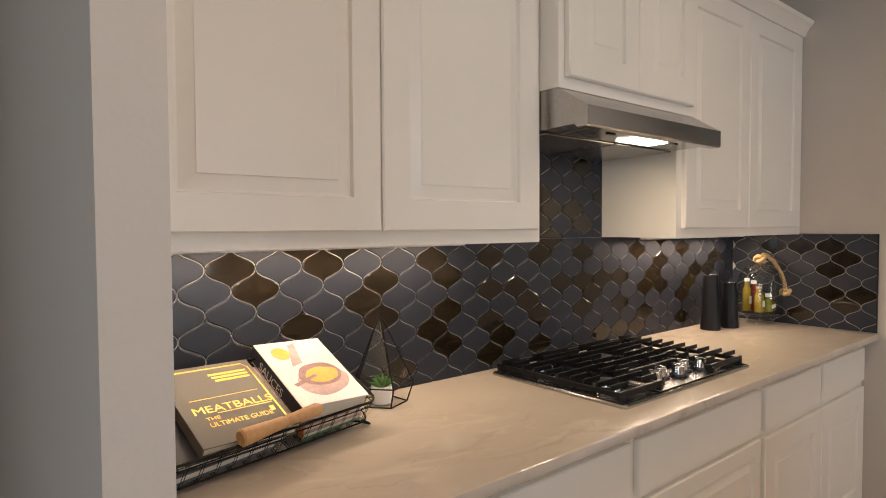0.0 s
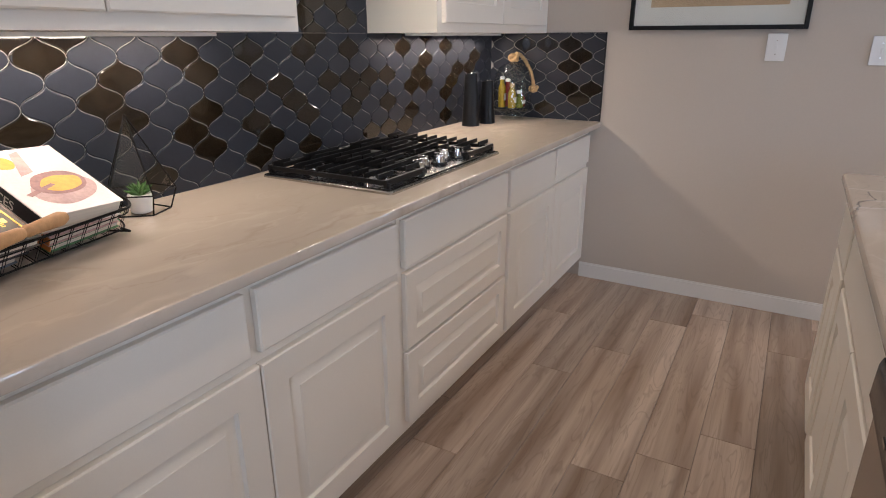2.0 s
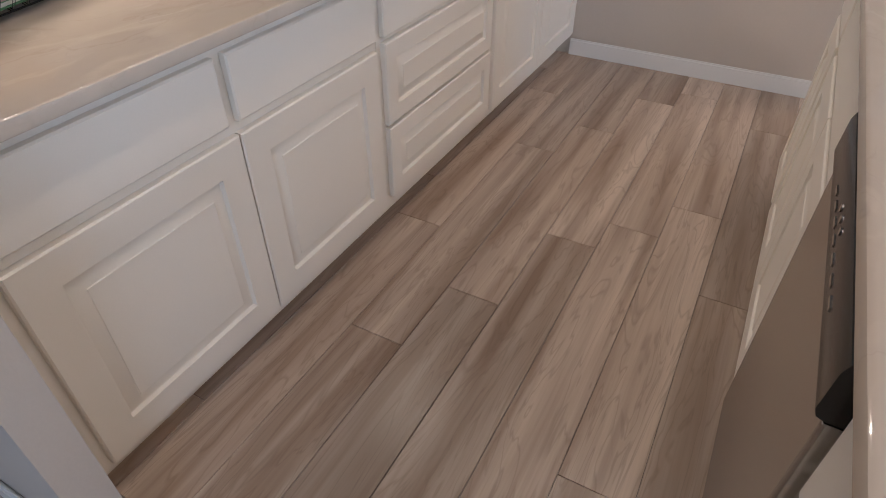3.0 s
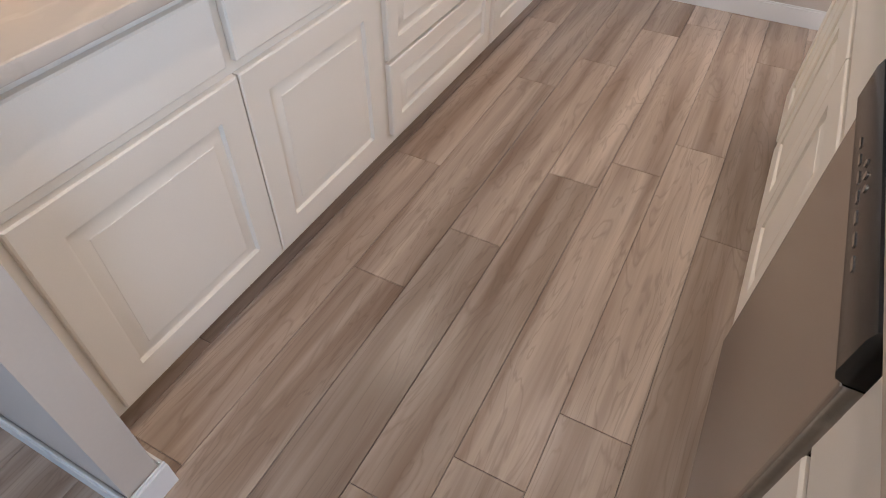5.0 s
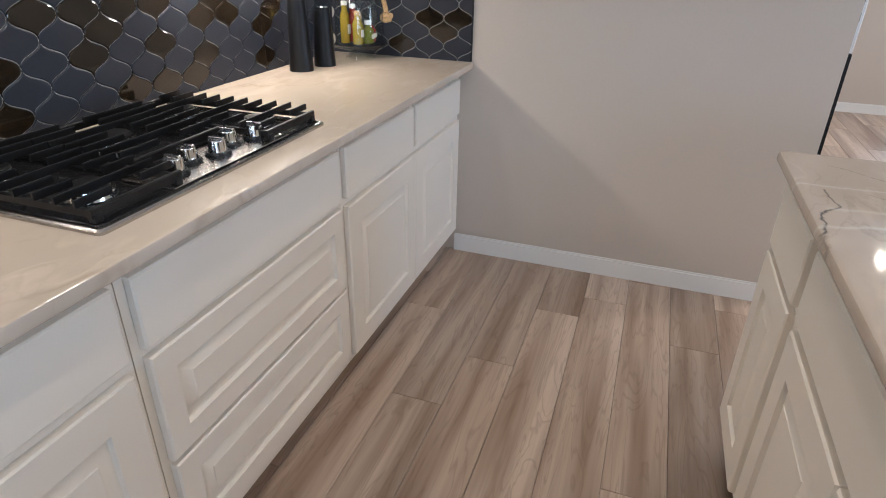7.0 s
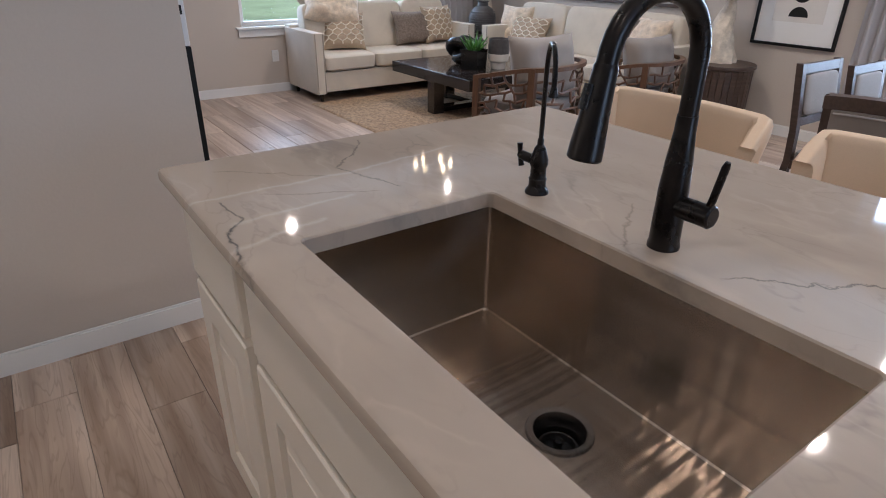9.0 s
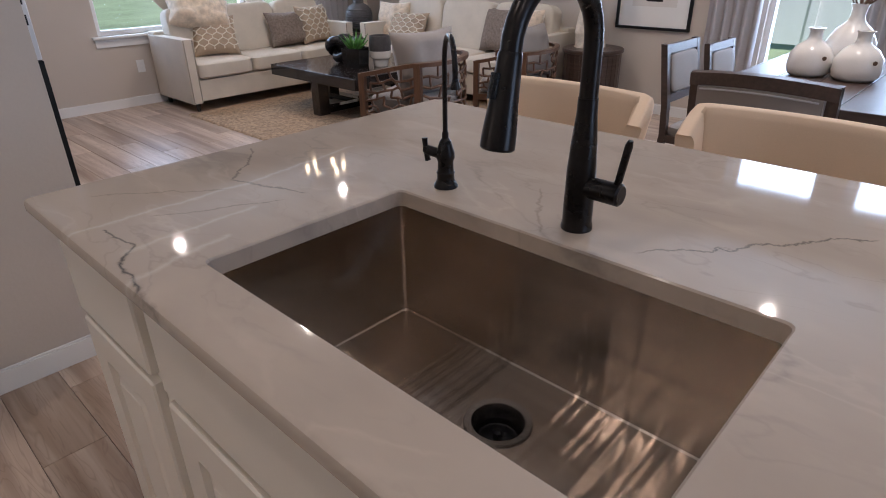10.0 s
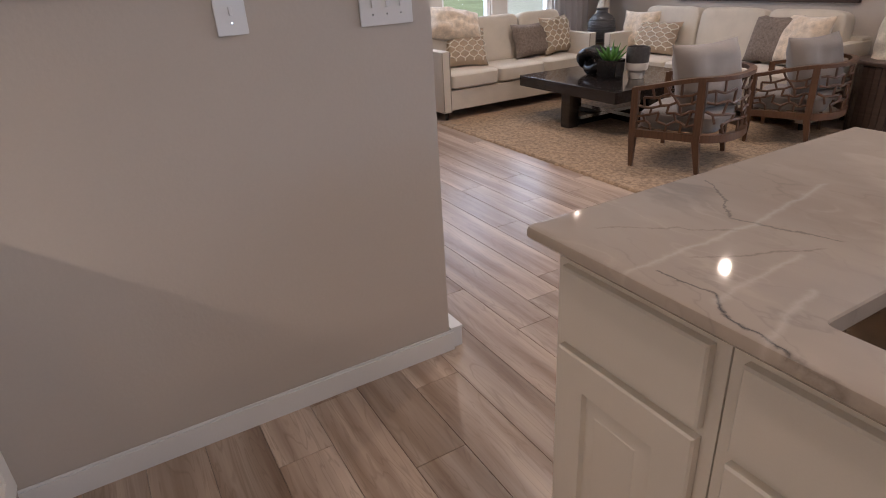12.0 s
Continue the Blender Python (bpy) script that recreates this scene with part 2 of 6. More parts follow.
def stone(name, base, vein, cloud, gloss, density, cracks=()):
    """Polished stone: soft clouds, pale streaks and thin dark wandering veins."""
    m = bpy.data.materials.new(name)
    m.use_nodes = True
    nt = m.node_tree
    b = nt.nodes["Principled BSDF"]
    vec = coords(nt, (0.8, 1.7, 1), True)
    vec.node.inputs["Rotation"].default_value = (0, 0, radians(28))
    big = noise_node(nt, vec, 1.6, 5, 0.6, 0.6)
    col = ramp_mix(nt, curve_ramp(nt, big, [(0.35, 0.0), (0.68, 1.0)]), base, cloud)
    warp = nt.nodes.new("ShaderNodeVectorMath")
    warp.operation = "MULTIPLY_ADD"
    nz = nt.nodes.new("ShaderNodeTexNoise")
    nz.inputs["Scale"].default_value, nz.inputs["Detail"].default_value = 2.2, 6
    nt.links.new(vec, nz.inputs["Vector"])
    nt.links.new(nz.outputs["Color"], warp.inputs[0])
    warp.inputs[1].default_value = (0.9, 0.9, 0.9)
    nt.links.new(vec, warp.inputs[2])
    for scale, width, amount, tone in ((0.9, 0.010, density, vein), (2.3, 0.010, density * 0.6, vein), (4.6, 0.016, density * 0.40, tuple(c * 0.6 for c in cloud)), (1.5, 0.05, 0.5, tuple(min(0.9, c * 1.25) for c in base)), (3.1, 0.03, 0.4, tuple(min(0.9, c * 1.2) for c in base))):
        n = noise_node(nt, warp.outputs[0], scale, 2, 0.5)
        line = math_node(nt, "ABSOLUTE", math_node(nt, "SUBTRACT", n, 0.5))
        mask = curve_ramp(nt, line, [(0.0, amount), (width, 0.0)])
        gate = curve_ramp(nt, noise_node(nt, vec, 1.1 + scale, 2), [(0.45, 0.0), (0.60, 1.0)])
        col = ramp_mix(nt, math_node(nt, "MULTIPLY", mask, gate), col, tone)
    geo = nt.nodes.new("ShaderNodeNewGeometry")
    shift = noise_node(nt, geo.outputs["Position"], 14.0, 5, 0.65)
    for start, end, wobble, width, amount, tone in cracks:
        col = ramp_mix(nt, crack_mask(nt, geo, shift, start, end, wobble, width, amount), col, tone)
    nt.links.new(col, b.inputs["Base Color"])
    b.inputs["Roughness"].default_value = gloss
    b.inputs["IOR"].default_value = 1.55
    return m


GREY, RUST, PALE = (0.07, 0.068, 0.065), (0.16, 0.13, 0.11), (0.74, 0.68, 0.61)
VEINS = [((2.430, -0.058), (2.318, -0.070), 0.05, 0.0030, 0.75, GREY), ((2.325, -0.070), (2.280, -0.036), 0.03, 0.0042, 0.95, GREY), ((2.286, -0.036), (2.170, -0.018), 0.04, 0.0042, 0.95, GREY), ((2.185, -0.018), (2.040, -0.002), 0.03, 0.006, 0.60, RUST),
         ((2.665, -0.482), (2.600, -0.452), 0.05, 0.0026, 0.50, GREY), ((2.608, -0.458), (2.490, -0.338), 0.06, 0.0026, 0.55, GREY), ((2.498, -0.338), (2.312, -0.392), 0.04, 0.0026, 0.55, GREY), ((2.310, -0.345), (2.430, -0.140), 0.05, 0.0026, 0.45, RUST),
         ((2.620, -0.105), (2.440, -0.300), 0.06, 0.0024, 0.40, RUST), ((1.720, -0.572), (1.460, -0.880), 0.07, 0.0032, 0.70, GREY), ((1.990, -0.715), (1.870, -0.540), 0.05, 0.0028, 0.45, RUST),
         ((2.448, 0.0), (2.450, -0.340), 0.04, 0.009, 0.34, PALE), ((2.446, -0.320), (2.492, -0.660), 0.04, 0.009, 0.34, PALE), ((2.310, -0.040), (2.330, -0.300), 0.04, 0.009, 0.30, PALE), ((2.204, 0.0), (2.255, -0.200), 0.04, 0.010, 0.34, PALE)]
M["quartzite"] = stone("white_quartzite", (0.50, 0.42, 0.34), (0.15, 0.135, 0.125), (0.43, 0.355, 0.29), 0.05, 0.32, VEINS)
M["counter"] = stone("cream_quartz", (0.53, 0.455, 0.375), (0.28, 0.20, 0.13), (0.505, 0.43, 0.35), 0.08, 0.30)


def plank_material():
    m = bpy.data.materials.new("greige_plank")
    m.use_nodes = True
    nt = m.node_tree
    b = nt.nodes["Principled BSDF"]
    geo = nt.nodes.new("ShaderNodeNewGeometry")
    info = nt.nodes.new("ShaderNodeObjectInfo")
    rnd = math_node(nt, "FRACT", math_node(nt, "ADD", info.outputs["Random"], geo.outputs["Random Per Island"]))
    comb = nt.nodes.new("ShaderNodeCombineXYZ")
    nt.links.new(math_node(nt, "MULTIPLY", rnd, 37.0), comb.inputs[0])
    nt.links.new(math_node(nt, "MULTIPLY", rnd, 91.0), comb.inputs[2])
    add = nt.nodes.new("ShaderNodeVectorMath")
    add.operation = "ADD"
    nt.links.new(geo.outputs["Position"], add.inputs[0])
    nt.links.new(comb.outputs[0], add.inputs[1])
    mp = nt.nodes.new("ShaderNodeMapping")
    mp.inputs["Scale"].default_value = (1.1, 9.0, 1)
    nt.links.new(add.outputs[0], mp.inputs["Vector"])
    cathedral = noise_node(nt, mp.outputs["Vector"], 1.3, 3, 0.5, 0.9)
    bands = math_node(nt, "FRACT", math_node(nt, "MULTIPLY", cathedral, 9.0))
    bands = math_node(nt, "ABSOLUTE", math_node(nt, "SUBTRACT", bands, 0.5))
    mp2 = nt.nodes.new("ShaderNodeMapping")
    mp2.inputs["Scale"].default_value = (3.0, 90.0, 1)
    nt.links.new(add.outputs[0], mp2.inputs["Vector"])
    fine = noise_node(nt, mp2.outputs["Vector"], 1.5, 4, 0.6)
    mp3 = nt.nodes.new("ShaderNodeMapping")
    mp3.inputs["Scale"].default_value = (0.8, 13.0, 1)
    nt.links.new(add.outputs[0], mp3.inputs["Vector"])
    broad = noise_node(nt, mp3.outputs["Vector"], 0.9, 3, 0.5, 0.3)
    col = ramp_mix(nt, curve_ramp(nt, broad, [(0.32, 0.0), (0.68, 1.0)]), (0.25, 0.168, 0.115), (0.54, 0.43, 0.34))
    col = ramp_mix(nt, math_node(nt, "MULTIPLY", curve_ramp(nt, bands, [(0.0, 1.0), (0.16, 0.0)]), 0.30), col, (0.15, 0.095, 0.06))
    col = ramp_mix(nt, math_node(nt, "MULTIPLY", curve_ramp(nt, fine, [(0.45, 0.0), (0.80, 1.0)]), 0.22), col, (0.15, 0.10, 0.07))
    tone = nt.nodes.new("ShaderNodeHueSaturation")
    nt.links.new(col, tone.inputs["Color"])
    nt.links.new(math_node(nt, "MULTIPLY_ADD", rnd, 0.30, 0.86), tone.inputs["Value"])
    nt.links.new(tone.outputs["Color"], b.inputs["Base Color"])
    nt.links.new(math_node(nt, "MULTIPLY_ADD", fine, 0.12, 0.25), b.inputs["Roughness"])
    bn = nt.nodes.new("ShaderNodeBump")
    bn.inputs["Strength"].default_value, bn.inputs["Distance"].default_value = 0.08, 0.002
    nt.links.new(fine, bn.inputs["Height"])
    nt.links.new(bn.outputs["Normal"], b.inputs["Normal"])
    return m


M["plank"] = plank_material()


# ---- mesh tools ----
def flat_faces_flat(me, limit):
    """Corner normals weighted by face area, so that bevelled blocks keep flat faces."""
    n, area, cor = [p.normal.copy() for p in me.polygons], [p.area for p in me.polygons], {}
    if max(area) < 40 * sorted(area)[len(area) // 4]:
        return
    for p in me.polygons:
        for v in p.vertices:
            cor.setdefault(v, []).append(p.index)
    out = []
    for p in me.polygons:
        for v in p.vertices:
            w = Vector()
            for q in cor[v]:
                if q == p.index or n[q].dot(n[p.index]) > limit:
                    w += n[q] * area[q]
            out.append(w.normalized() if w.length > 1e-12 else n[p.index])
    me.normals_split_custom_set(out)


class Shape:
    """Vertices and faces gathered piece by piece."""

    def __init__(self):
        self.v, self.f = [], []

    def add(self, verts, faces):
        k = len(self.v)
        self.v += [tuple(p) for p in verts]
        self.f += [tuple(i + k for i in q) for q in faces]
        return self

    def box(self, x0, x1, y0, y1, z0, z1, r=0.0):
        if r <= 0:
            v = [(x, y, z) for z in (z0, z1) for y in (y0, y1) for x in (x0, x1)]
            return self.add(v, [(0, 2, 3, 1), (4, 5, 7, 6), (0, 1, 5, 4), (2, 6, 7, 3), (0, 4, 6, 2), (1, 3, 7, 5)])
        b = bmesh.new()
        bmesh.ops.create_cube(b, size=1)
        for p in b.verts:
            p.co = ((x0 + x1) / 2 + p.co.x * (x1 - x0), (y0 + y1) / 2 + p.co.y * (y1 - y0), (z0 + z1) / 2 + p.co.z * (z1 - z0))
        r = min(r, 0.49 * min(x1 - x0, y1 - y0, z1 - z0))
        bmesh.ops.bevel(b, geom=b.edges[:], offset=r, segments=2 if r < 0.02 else 4, profile=0.5, affect="EDGES")
        b.verts.index_update()
        self.add([p.co[:] for p in b.verts], [[p.index for p in q.verts] for q in b.faces])
        b.free()
        return self

    def lathe(self, profile, n=24, at=(0, 0, 0), caps=True):
        v, f = [], []
        for r, z in profile:
            v += [(at[0] + r * math.cos(2 * math.pi * k / n), at[1] + r * math.sin(2 * math.pi * k / n), at[2] + z) for k in range(n)]
        for j in range(len(profile) - 1):
            for k in range(n):
                f.append((j * n + k, j * n + (k + 1) % n, (j + 1) * n + (k + 1) % n, (j + 1) * n + k))
        if caps:
            f.append(tuple(reversed(range(n))))
            f.append(tuple(range((len(profile) - 1) * n, len(profile) * n)))
        return self.add(v, f)

    def tube(self, path, radius, n=10, closed=False):
        pts = [Vector(p) for p in path]
        m = len(pts)
        rad = radius if hasattr(radius, "__len__") else [radius] * m
        v, f = [], []
        side = None
        for i, p in enumerate(pts):
            a, b = pts[i - 1 if (i or closed) else 0], pts[(i + 1) % m if (i < m - 1 or closed) else m - 1]
            d = (b - a).normalized()
            if side is None:
                side = d.orthogonal().normalized()
            side = (side - d * side.dot(d)).normalized()
            up = d.cross(side)
            for k in range(n):
                w = 2 * math.pi * k / n
                v.append(p + (side * math.cos(w) + up * math.sin(w)) * rad[i])
        for i in range(m if closed else m - 1):
            for k in range(n):
                j = (i + 1) % m
                f.append((i * n + k, i * n + (k + 1) % n, j * n + (k + 1) % n, j * n + k))
        if not closed:
            f.append(tuple(reversed(range(n))))
            f.append(tuple(range((m - 1) * n, m * n)))
        return self.add(v, f)

    def rings(self, loops, cap=True, close_back=True):
        """Joins loops of equal length; the last one is filled."""
        n = len(loops[0])
        v, f = [], []
        for lp in loops:
            v += lp
        for j in range(len(loops) - 1):
            for k in range(n):
                f.append((j * n + k, j * n + (k + 1) % n, (j + 1) * n + (k + 1) % n, (j + 1) * n + k))
        if cap:
            f.append(tuple(range((len(loops) - 1) * n, len(loops) * n)))
        if close_back:
            f.append(tuple(reversed(range(n))))
        return self.add(v, f)

    def prism(self, outline, lo, hi, axis="z"):
        put = {"z": lambda a, b, c: (a, b, c), "y": lambda a, b, c: (a, c, b), "x": lambda a, b, c: (c, a, b)}[axis]
        return self.rings([[put(a, b, lo) for a, b in outline], [put(a, b, hi) for a, b in outline]])

    def super(self, c, a, b, h, e1=0.35, e2=0.35, nu=20, nv=10):
        """A soft block: a rounded box with bulging faces."""
        def sp(w, e):
            return math.copysign(abs(w) ** e, w)
        v, f = [], []
        for j in range(nv + 1):
            t = -math.pi / 2 + math.pi * j / nv
            for k in range(nu):
                u = 2 * math.pi * k / nu
                v.append((c[0] + a * sp(math.cos(t), e1) * sp(math.cos(u), e2), c[1] + b * sp(math.cos(t), e1) * sp(math.sin(u), e2), c[2] + h * sp(math.sin(t), e1)))
        for j in range(nv):
            for k in range(nu):
                f.append((j * nu + k, j * nu + (k + 1) % nu, (j + 1) * nu + (k + 1) % nu, (j + 1) * nu + k))
        return self.add(v, f)

    def pillow(self, w, h, d, n=14, ruffle=0.0, seed=0):
        """A stuffed pillow in the xz plane, standing on its lower edge, d thick."""
        v, f = [], []
        for s in (1, -1):
            for j in range(n + 1):
                for i in range(n + 1):
                    a, b = 2 * i / n - 1, 2 * j / n - 1
                    pin = 1 - 0.10 * (a * a + b * b - 2 * a * a * b * b)
                    t = max(0.0, (1 - a ** 4) * (1 - b ** 4)) ** 0.55
                    q = noise.noise(Vector((a * 2.3 + seed, b * 2.3, s))) * ruffle
                    v.append((a * w / 2 * pin, s * (d / 2 * t + 0.004) + q * t, h / 2 + b * h / 2 * pin))
        m = (n + 1) ** 2
        for k in (0, 1):
            for j in range(n):
                for i in range(n):
                    q = [k * m + j * (n + 1) + i, k * m + j * (n + 1) + i + 1, k * m + (j + 1) * (n + 1) + i + 1, k * m + (j + 1) * (n + 1) + i]
                    f.append(tuple(q if k else reversed(q)))
        rim = [i for i in range(n)] + [j * (n + 1) + n for j in range(n)] + [n * (n + 1) + i for i in range(n, 0, -1)] + [j * (n + 1) for j in range(n, 0, -1)]
        for a, b in zip(rim, rim[1:] + rim[:1]):
            f.append((a, b, m + b, m + a))
        return self.add(v, f)

    def mesh(self, name, material_key, smooth=35):
        me = bpy.data.meshes.new(name)
        me.from_pydata(self.v, [], self.f)
        if smooth:
            me.polygons.foreach_set("use_smooth", [True] * len(me.polygons))
            me.set_sharp_from_angle(angle=radians(smooth))
        me.materials.append(M[material_key])
        me.update()
        if smooth and 6 < len(self.f) < 6000:
            flat_faces_flat(me, math.cos(radians(smooth)))
        return me


def part(name, shape, key, parent=None, label="", smooth=35, at=None):
    ob = new(name, shape.mesh(name, key, smooth))
    ob.parent = parent
    if at is not None:
        ob.matrix_basis = at
    return tagged(ob, label)


def thing(name, label, category, at=(0, 0, 0), turn=0, group="", kind=""):
    ob = new(name)
    ob.empty_display_size = 0.1
    ob.matrix_basis = pose(*at, 0, 0, turn)
    return tagged(ob, label, category, group, kind)


def whole(name, shape, key, label, category, group="", kind="", at=None, smooth=35):
    ob = part(name, shape, key, None, "", smooth, at)
    return tagged(ob, label, category, group, kind)


def arc(cx, cz, r, a0, a1, n):
    return [(cx + r * math.cos(radians(a0 + (a1 - a0) * k / n)), cz + r * math.sin(radians(a0 + (a1 - a0) * k / n))) for k in range(n + 1)]


# ---- structure ----
NORTH, EAST_K, EAST, SOUTH, WEST = 1.750, 3.587, 7.70, -5.02, -3.0
structure = dict(kind="structure")


def wall(name, x0, x1, y0, y1, label, z0=0.0, z1=CEIL, holes=(), along="x"):
    """A wall with openings (a0, a1, z0, z1) cut through it."""
    s = Shape()
    lo, hi = (x0, x1) if along == "x" else (y0, y1)
    cuts = sorted(holes)
    def put(a0, a1, b0, b1):
        if a1 - a0 > 1e-6 and b1 - b0 > 1e-6:
            s.box(*((a0, a1, y0, y1) if along == "x" else (x0, x1, a0, a1)), b0, b1)
    a = lo
    for h0, h1, b0, b1 in cuts:
        put(a, h0, z0, z1)
        put(h0, h1, z0, b0)
        put(h0, h1, b1, z1)
        a = h1
    put(a, hi, z0, z1)
    return whole(name, s, "wall", label, "wall", kind="structure", smooth=0)


PIL0, PIL1, PILY = 0.408, 0.486, 0.985
wall("wall_north", PIL1, EAST_K + 0.12, NORTH, NORTH + 0.12, "greige painted wall behind the cooktop counter")
wall("wall_kitchen_east", EAST_K, EAST_K + 0.12, -0.318, NORTH, "greige painted wall at the end of the kitchen aisle")
wall("wall_pillar", PIL0, PIL1, PILY, 3.2, "greige painted wall end beside the counter")
wall("wall_hall_north", WEST - 0.12, EAST, 3.2, 3.32, "greige painted hall wall")
WIN_E = [(-2.58, -1.84, 0.67, 2.05), (-3.40, -2.76, 0.67, 2.05), (-4.24, -3.60, 0.67, 2.05)]
wall("wall_east", EAST, EAST + 0.15, SOUTH, 3.32, "greige painted living room wall with windows", holes=WIN_E, along="y")
WIN_S = [(1.40, 2.05, 0.48, 2.30), (2.27, 2.92, 0.48, 2.30)]
wall("wall_south", WEST - 0.12, EAST + 0.15, SOUTH - 0.15, SOUTH, "greige painted wall with pictures and windows", holes=WIN_S)
WIN_W = [(-2.1, -0.3, 0.4, 2.3)]
wall("wall_west", WEST - 0.15, WEST, SOUTH, 3.32, "greige painted wall behind the kitchen", holes=WIN_W, along="y")
whole("ceiling", Shape().box(WEST - 0.15, EAST + 0.15, SOUTH - 0.15, 3.32, CEIL, CEIL + 0.12), "ceiling", "white textured ceiling", "ceiling", kind="structure", smooth=0)
whole("floor", Shape().box(WEST - 0.15, EAST + 0.15, SOUTH - 0.15, 3.32, -0.15, -0.006), "shadow_gap", "greige wood plank floor", "floor", kind="structure", smooth=0)


def window(n, lo, hi, z0, z1, along, face, inward, mullions=1):
    """A white window: frame, panes, sill and apron in an opening."""
    w = thing("window_%d" % n, "white framed window with daylight outside", "window", kind="structure")
    def bx(a0, a1, d0, d1, b0, b1, r=0.003):
        p, q = sorted((face - inward * d0, face - inward * d1))
        return Shape().box(*((a0, a1, p, q) if along == "x" else (p, q, a0, a1)), b0, b1, r)
    t = 0.045
    f = Shape()
    for s in (bx(lo, lo + t, 0.04, 0.11, z0, z1), bx(hi - t, hi, 0.04, 0.11, z0, z1), bx(lo + t, hi - t, 0.04, 0.11, z0, z0 + t), bx(lo + t, hi - t, 0.04, 0.11, z1 - t, z1)):
        f.add(s.v, s.f)
    for k in range(mullions):
        c = lo + (hi - lo) * (k + 1) / (mullions + 1)
        s = bx(c - 0.025, c + 0.025, 0.05, 0.10, z0 + t, z1 - t)
        f.add(s.v, s.f)
    part("window_frame", f, "trim", w)
    for k in range(mullions + 1):
        a = lo + (hi - lo) * k / (mullions + 1)
        b = lo + (hi - lo) * (k + 1) / (mullions + 1)
        pane = part("pane", bx(a + 0.02, b - 0.02, 0.072, 0.078, z0 + 0.02, z1 - 0.02, 0), "glass", w, smooth=0)
        pane.visible_shadow = False
    part("window_sill", bx(lo - 0.06, hi + 0.06, -0.05, 0.04, z0 - 0.025, z0, 0.006), "trim", w)
    part("window_apron", bx(lo - 0.04, hi + 0.04, -0.018, -0.002, z0 - 0.10, z0 - 0.026, 0.004), "trim", w)
    return w


for n_, w_ in enumerate(WIN_E):
    window(n_ + 1, *w_, "y", EAST, -1, 0)
for n_, w_ in enumerate(WIN_S):
    window(n_ + 4, *w_, "x", SOUTH, 1, 0)
window(6, *WIN_W[0], "y", WEST, 1, 1)


def baseboard(x0, x1, y0, y1):
    s = Shape().box(x0, x1, y0, y1, 0.0, 0.080, 0.0)
    dx, dy = (0.0, 0.004) if x1 - x0 > y1 - y0 else (0.004, 0.0)
    s.box(x0 + dx, x1 - dx, y0 + dy, y1 - dy, 0.080, 0.090, 0.003)
    return whole("baseboard", s, "trim", "white painted baseboard along the wall", "baseboard", kind="structure")


BT = 0.014
baseboard(EAST_K - BT, EAST_K - 0.001, -0.318 - BT, 1.13)
baseboard(EAST_K, EAST_K + 0.12, -0.318 - BT, -0.376)
baseboard(PIL0 - BT, PIL1 + BT, PILY - BT, PILY - 0.001)
baseboard(PIL1 + 0.001, PIL1 + BT, PILY, PILY + 0.12)
baseboard(PIL0 - BT, PIL0 - 0.001, PILY, 3.2)
baseboard(EAST - BT, EAST - 0.001, SOUTH, 3.2)
baseboard(WEST, EAST - BT, SOUTH + 0.001, SOUTH + BT)

# outside
whole("ground", Shape().box(-150, 250, -250, 150, -0.40, -0.16), "grass", "sunlit green lawn outside the windows", "lawn", kind="structure", smooth=0)


# ---- garden fence outside the windows ----
def fence_run(x0, y0, turn, bays, z=-0.15):
    f = thing("garden_fence", "white vinyl privacy fence along the lawn", "fence", (x0, y0, z), turn, "garden fences")
    for k in range(bays):
        part("panel", Shape().box(k * 2.4 + 0.065, k * 2.4 + 2.335, -0.02, 0.02, 0.08, 1.75, 0.004), "vinyl", f)
        part("rail", Shape().box(k * 2.4 + 0.065, k * 2.4 + 2.335, -0.035, 0.035, 1.752, 1.84, 0.006), "vinyl", f)
    for k in range(bays + 1):
        part("post", Shape().box(k * 2.4 - 0.063, k * 2.4 + 0.063, -0.063, 0.063, 0.0, 1.92, 0.006), "vinyl", f)


fence_run(-8.0, -11.0, 0, 11)
fence_run(34.0, -30.0, 90, 20)


# ---- kitchen cabinets ----
def panel_front(w, h, raised=True, t=0.019, rail=0.076):
    """A cabinet door or drawer front in the xz plane, its face towards -y; back at y = 0."""
    def ring(i, y):
        return [(i, y, i), (w - i, y, i), (w - i, y, h - i), (i, y, h - i)]
    loops = [ring(0, 0), ring(0, -t + 0.004), ring(0.004, -t)]
    if raised:
        loops += [ring(rail, -t), ring(rail + 0.003, -t + 0.0110), ring(rail + 0.008, -t + 0.0125), ring(rail + 0.036, -t + 0.0028), ring(rail + 0.038, -t + 0.0008)]
    return Shape().rings(loops)


def cabinet(name, label, x0, x1, z0, z1, face, back, fronts, turned=False, group=""):
    """A cabinet with its front frame at y = face; fronts: (kind, x0, x1, z0, z1). turned: it faces +y."""
    sgn = -1 if turned else 1
    c = thing(name, label, "cabinet", ((x0 + x1) / 2, face, 0), 180 if turned else 0, group)
    half, depth = (x1 - x0) / 2, abs(back - face)
    part("body", Shape().box(-half - 0.0003, half + 0.0003, 0.0, depth, z0, z1, 0.0006), "cabinet", c)
    for kind, a, b, c0, c1 in fronts:
        lx = (a - (x0 + x1) / 2) if not turned else ((x0 + x1) / 2 - b)
        part(kind, panel_front(b - a, c1 - c0, kind != "slab_front", rail=0.076 if kind == "door" else 0.056), "cabinet", c, at=pose(lx, -0.0005, c0)).name = "drawer" if kind != "door" else "door"
    return c


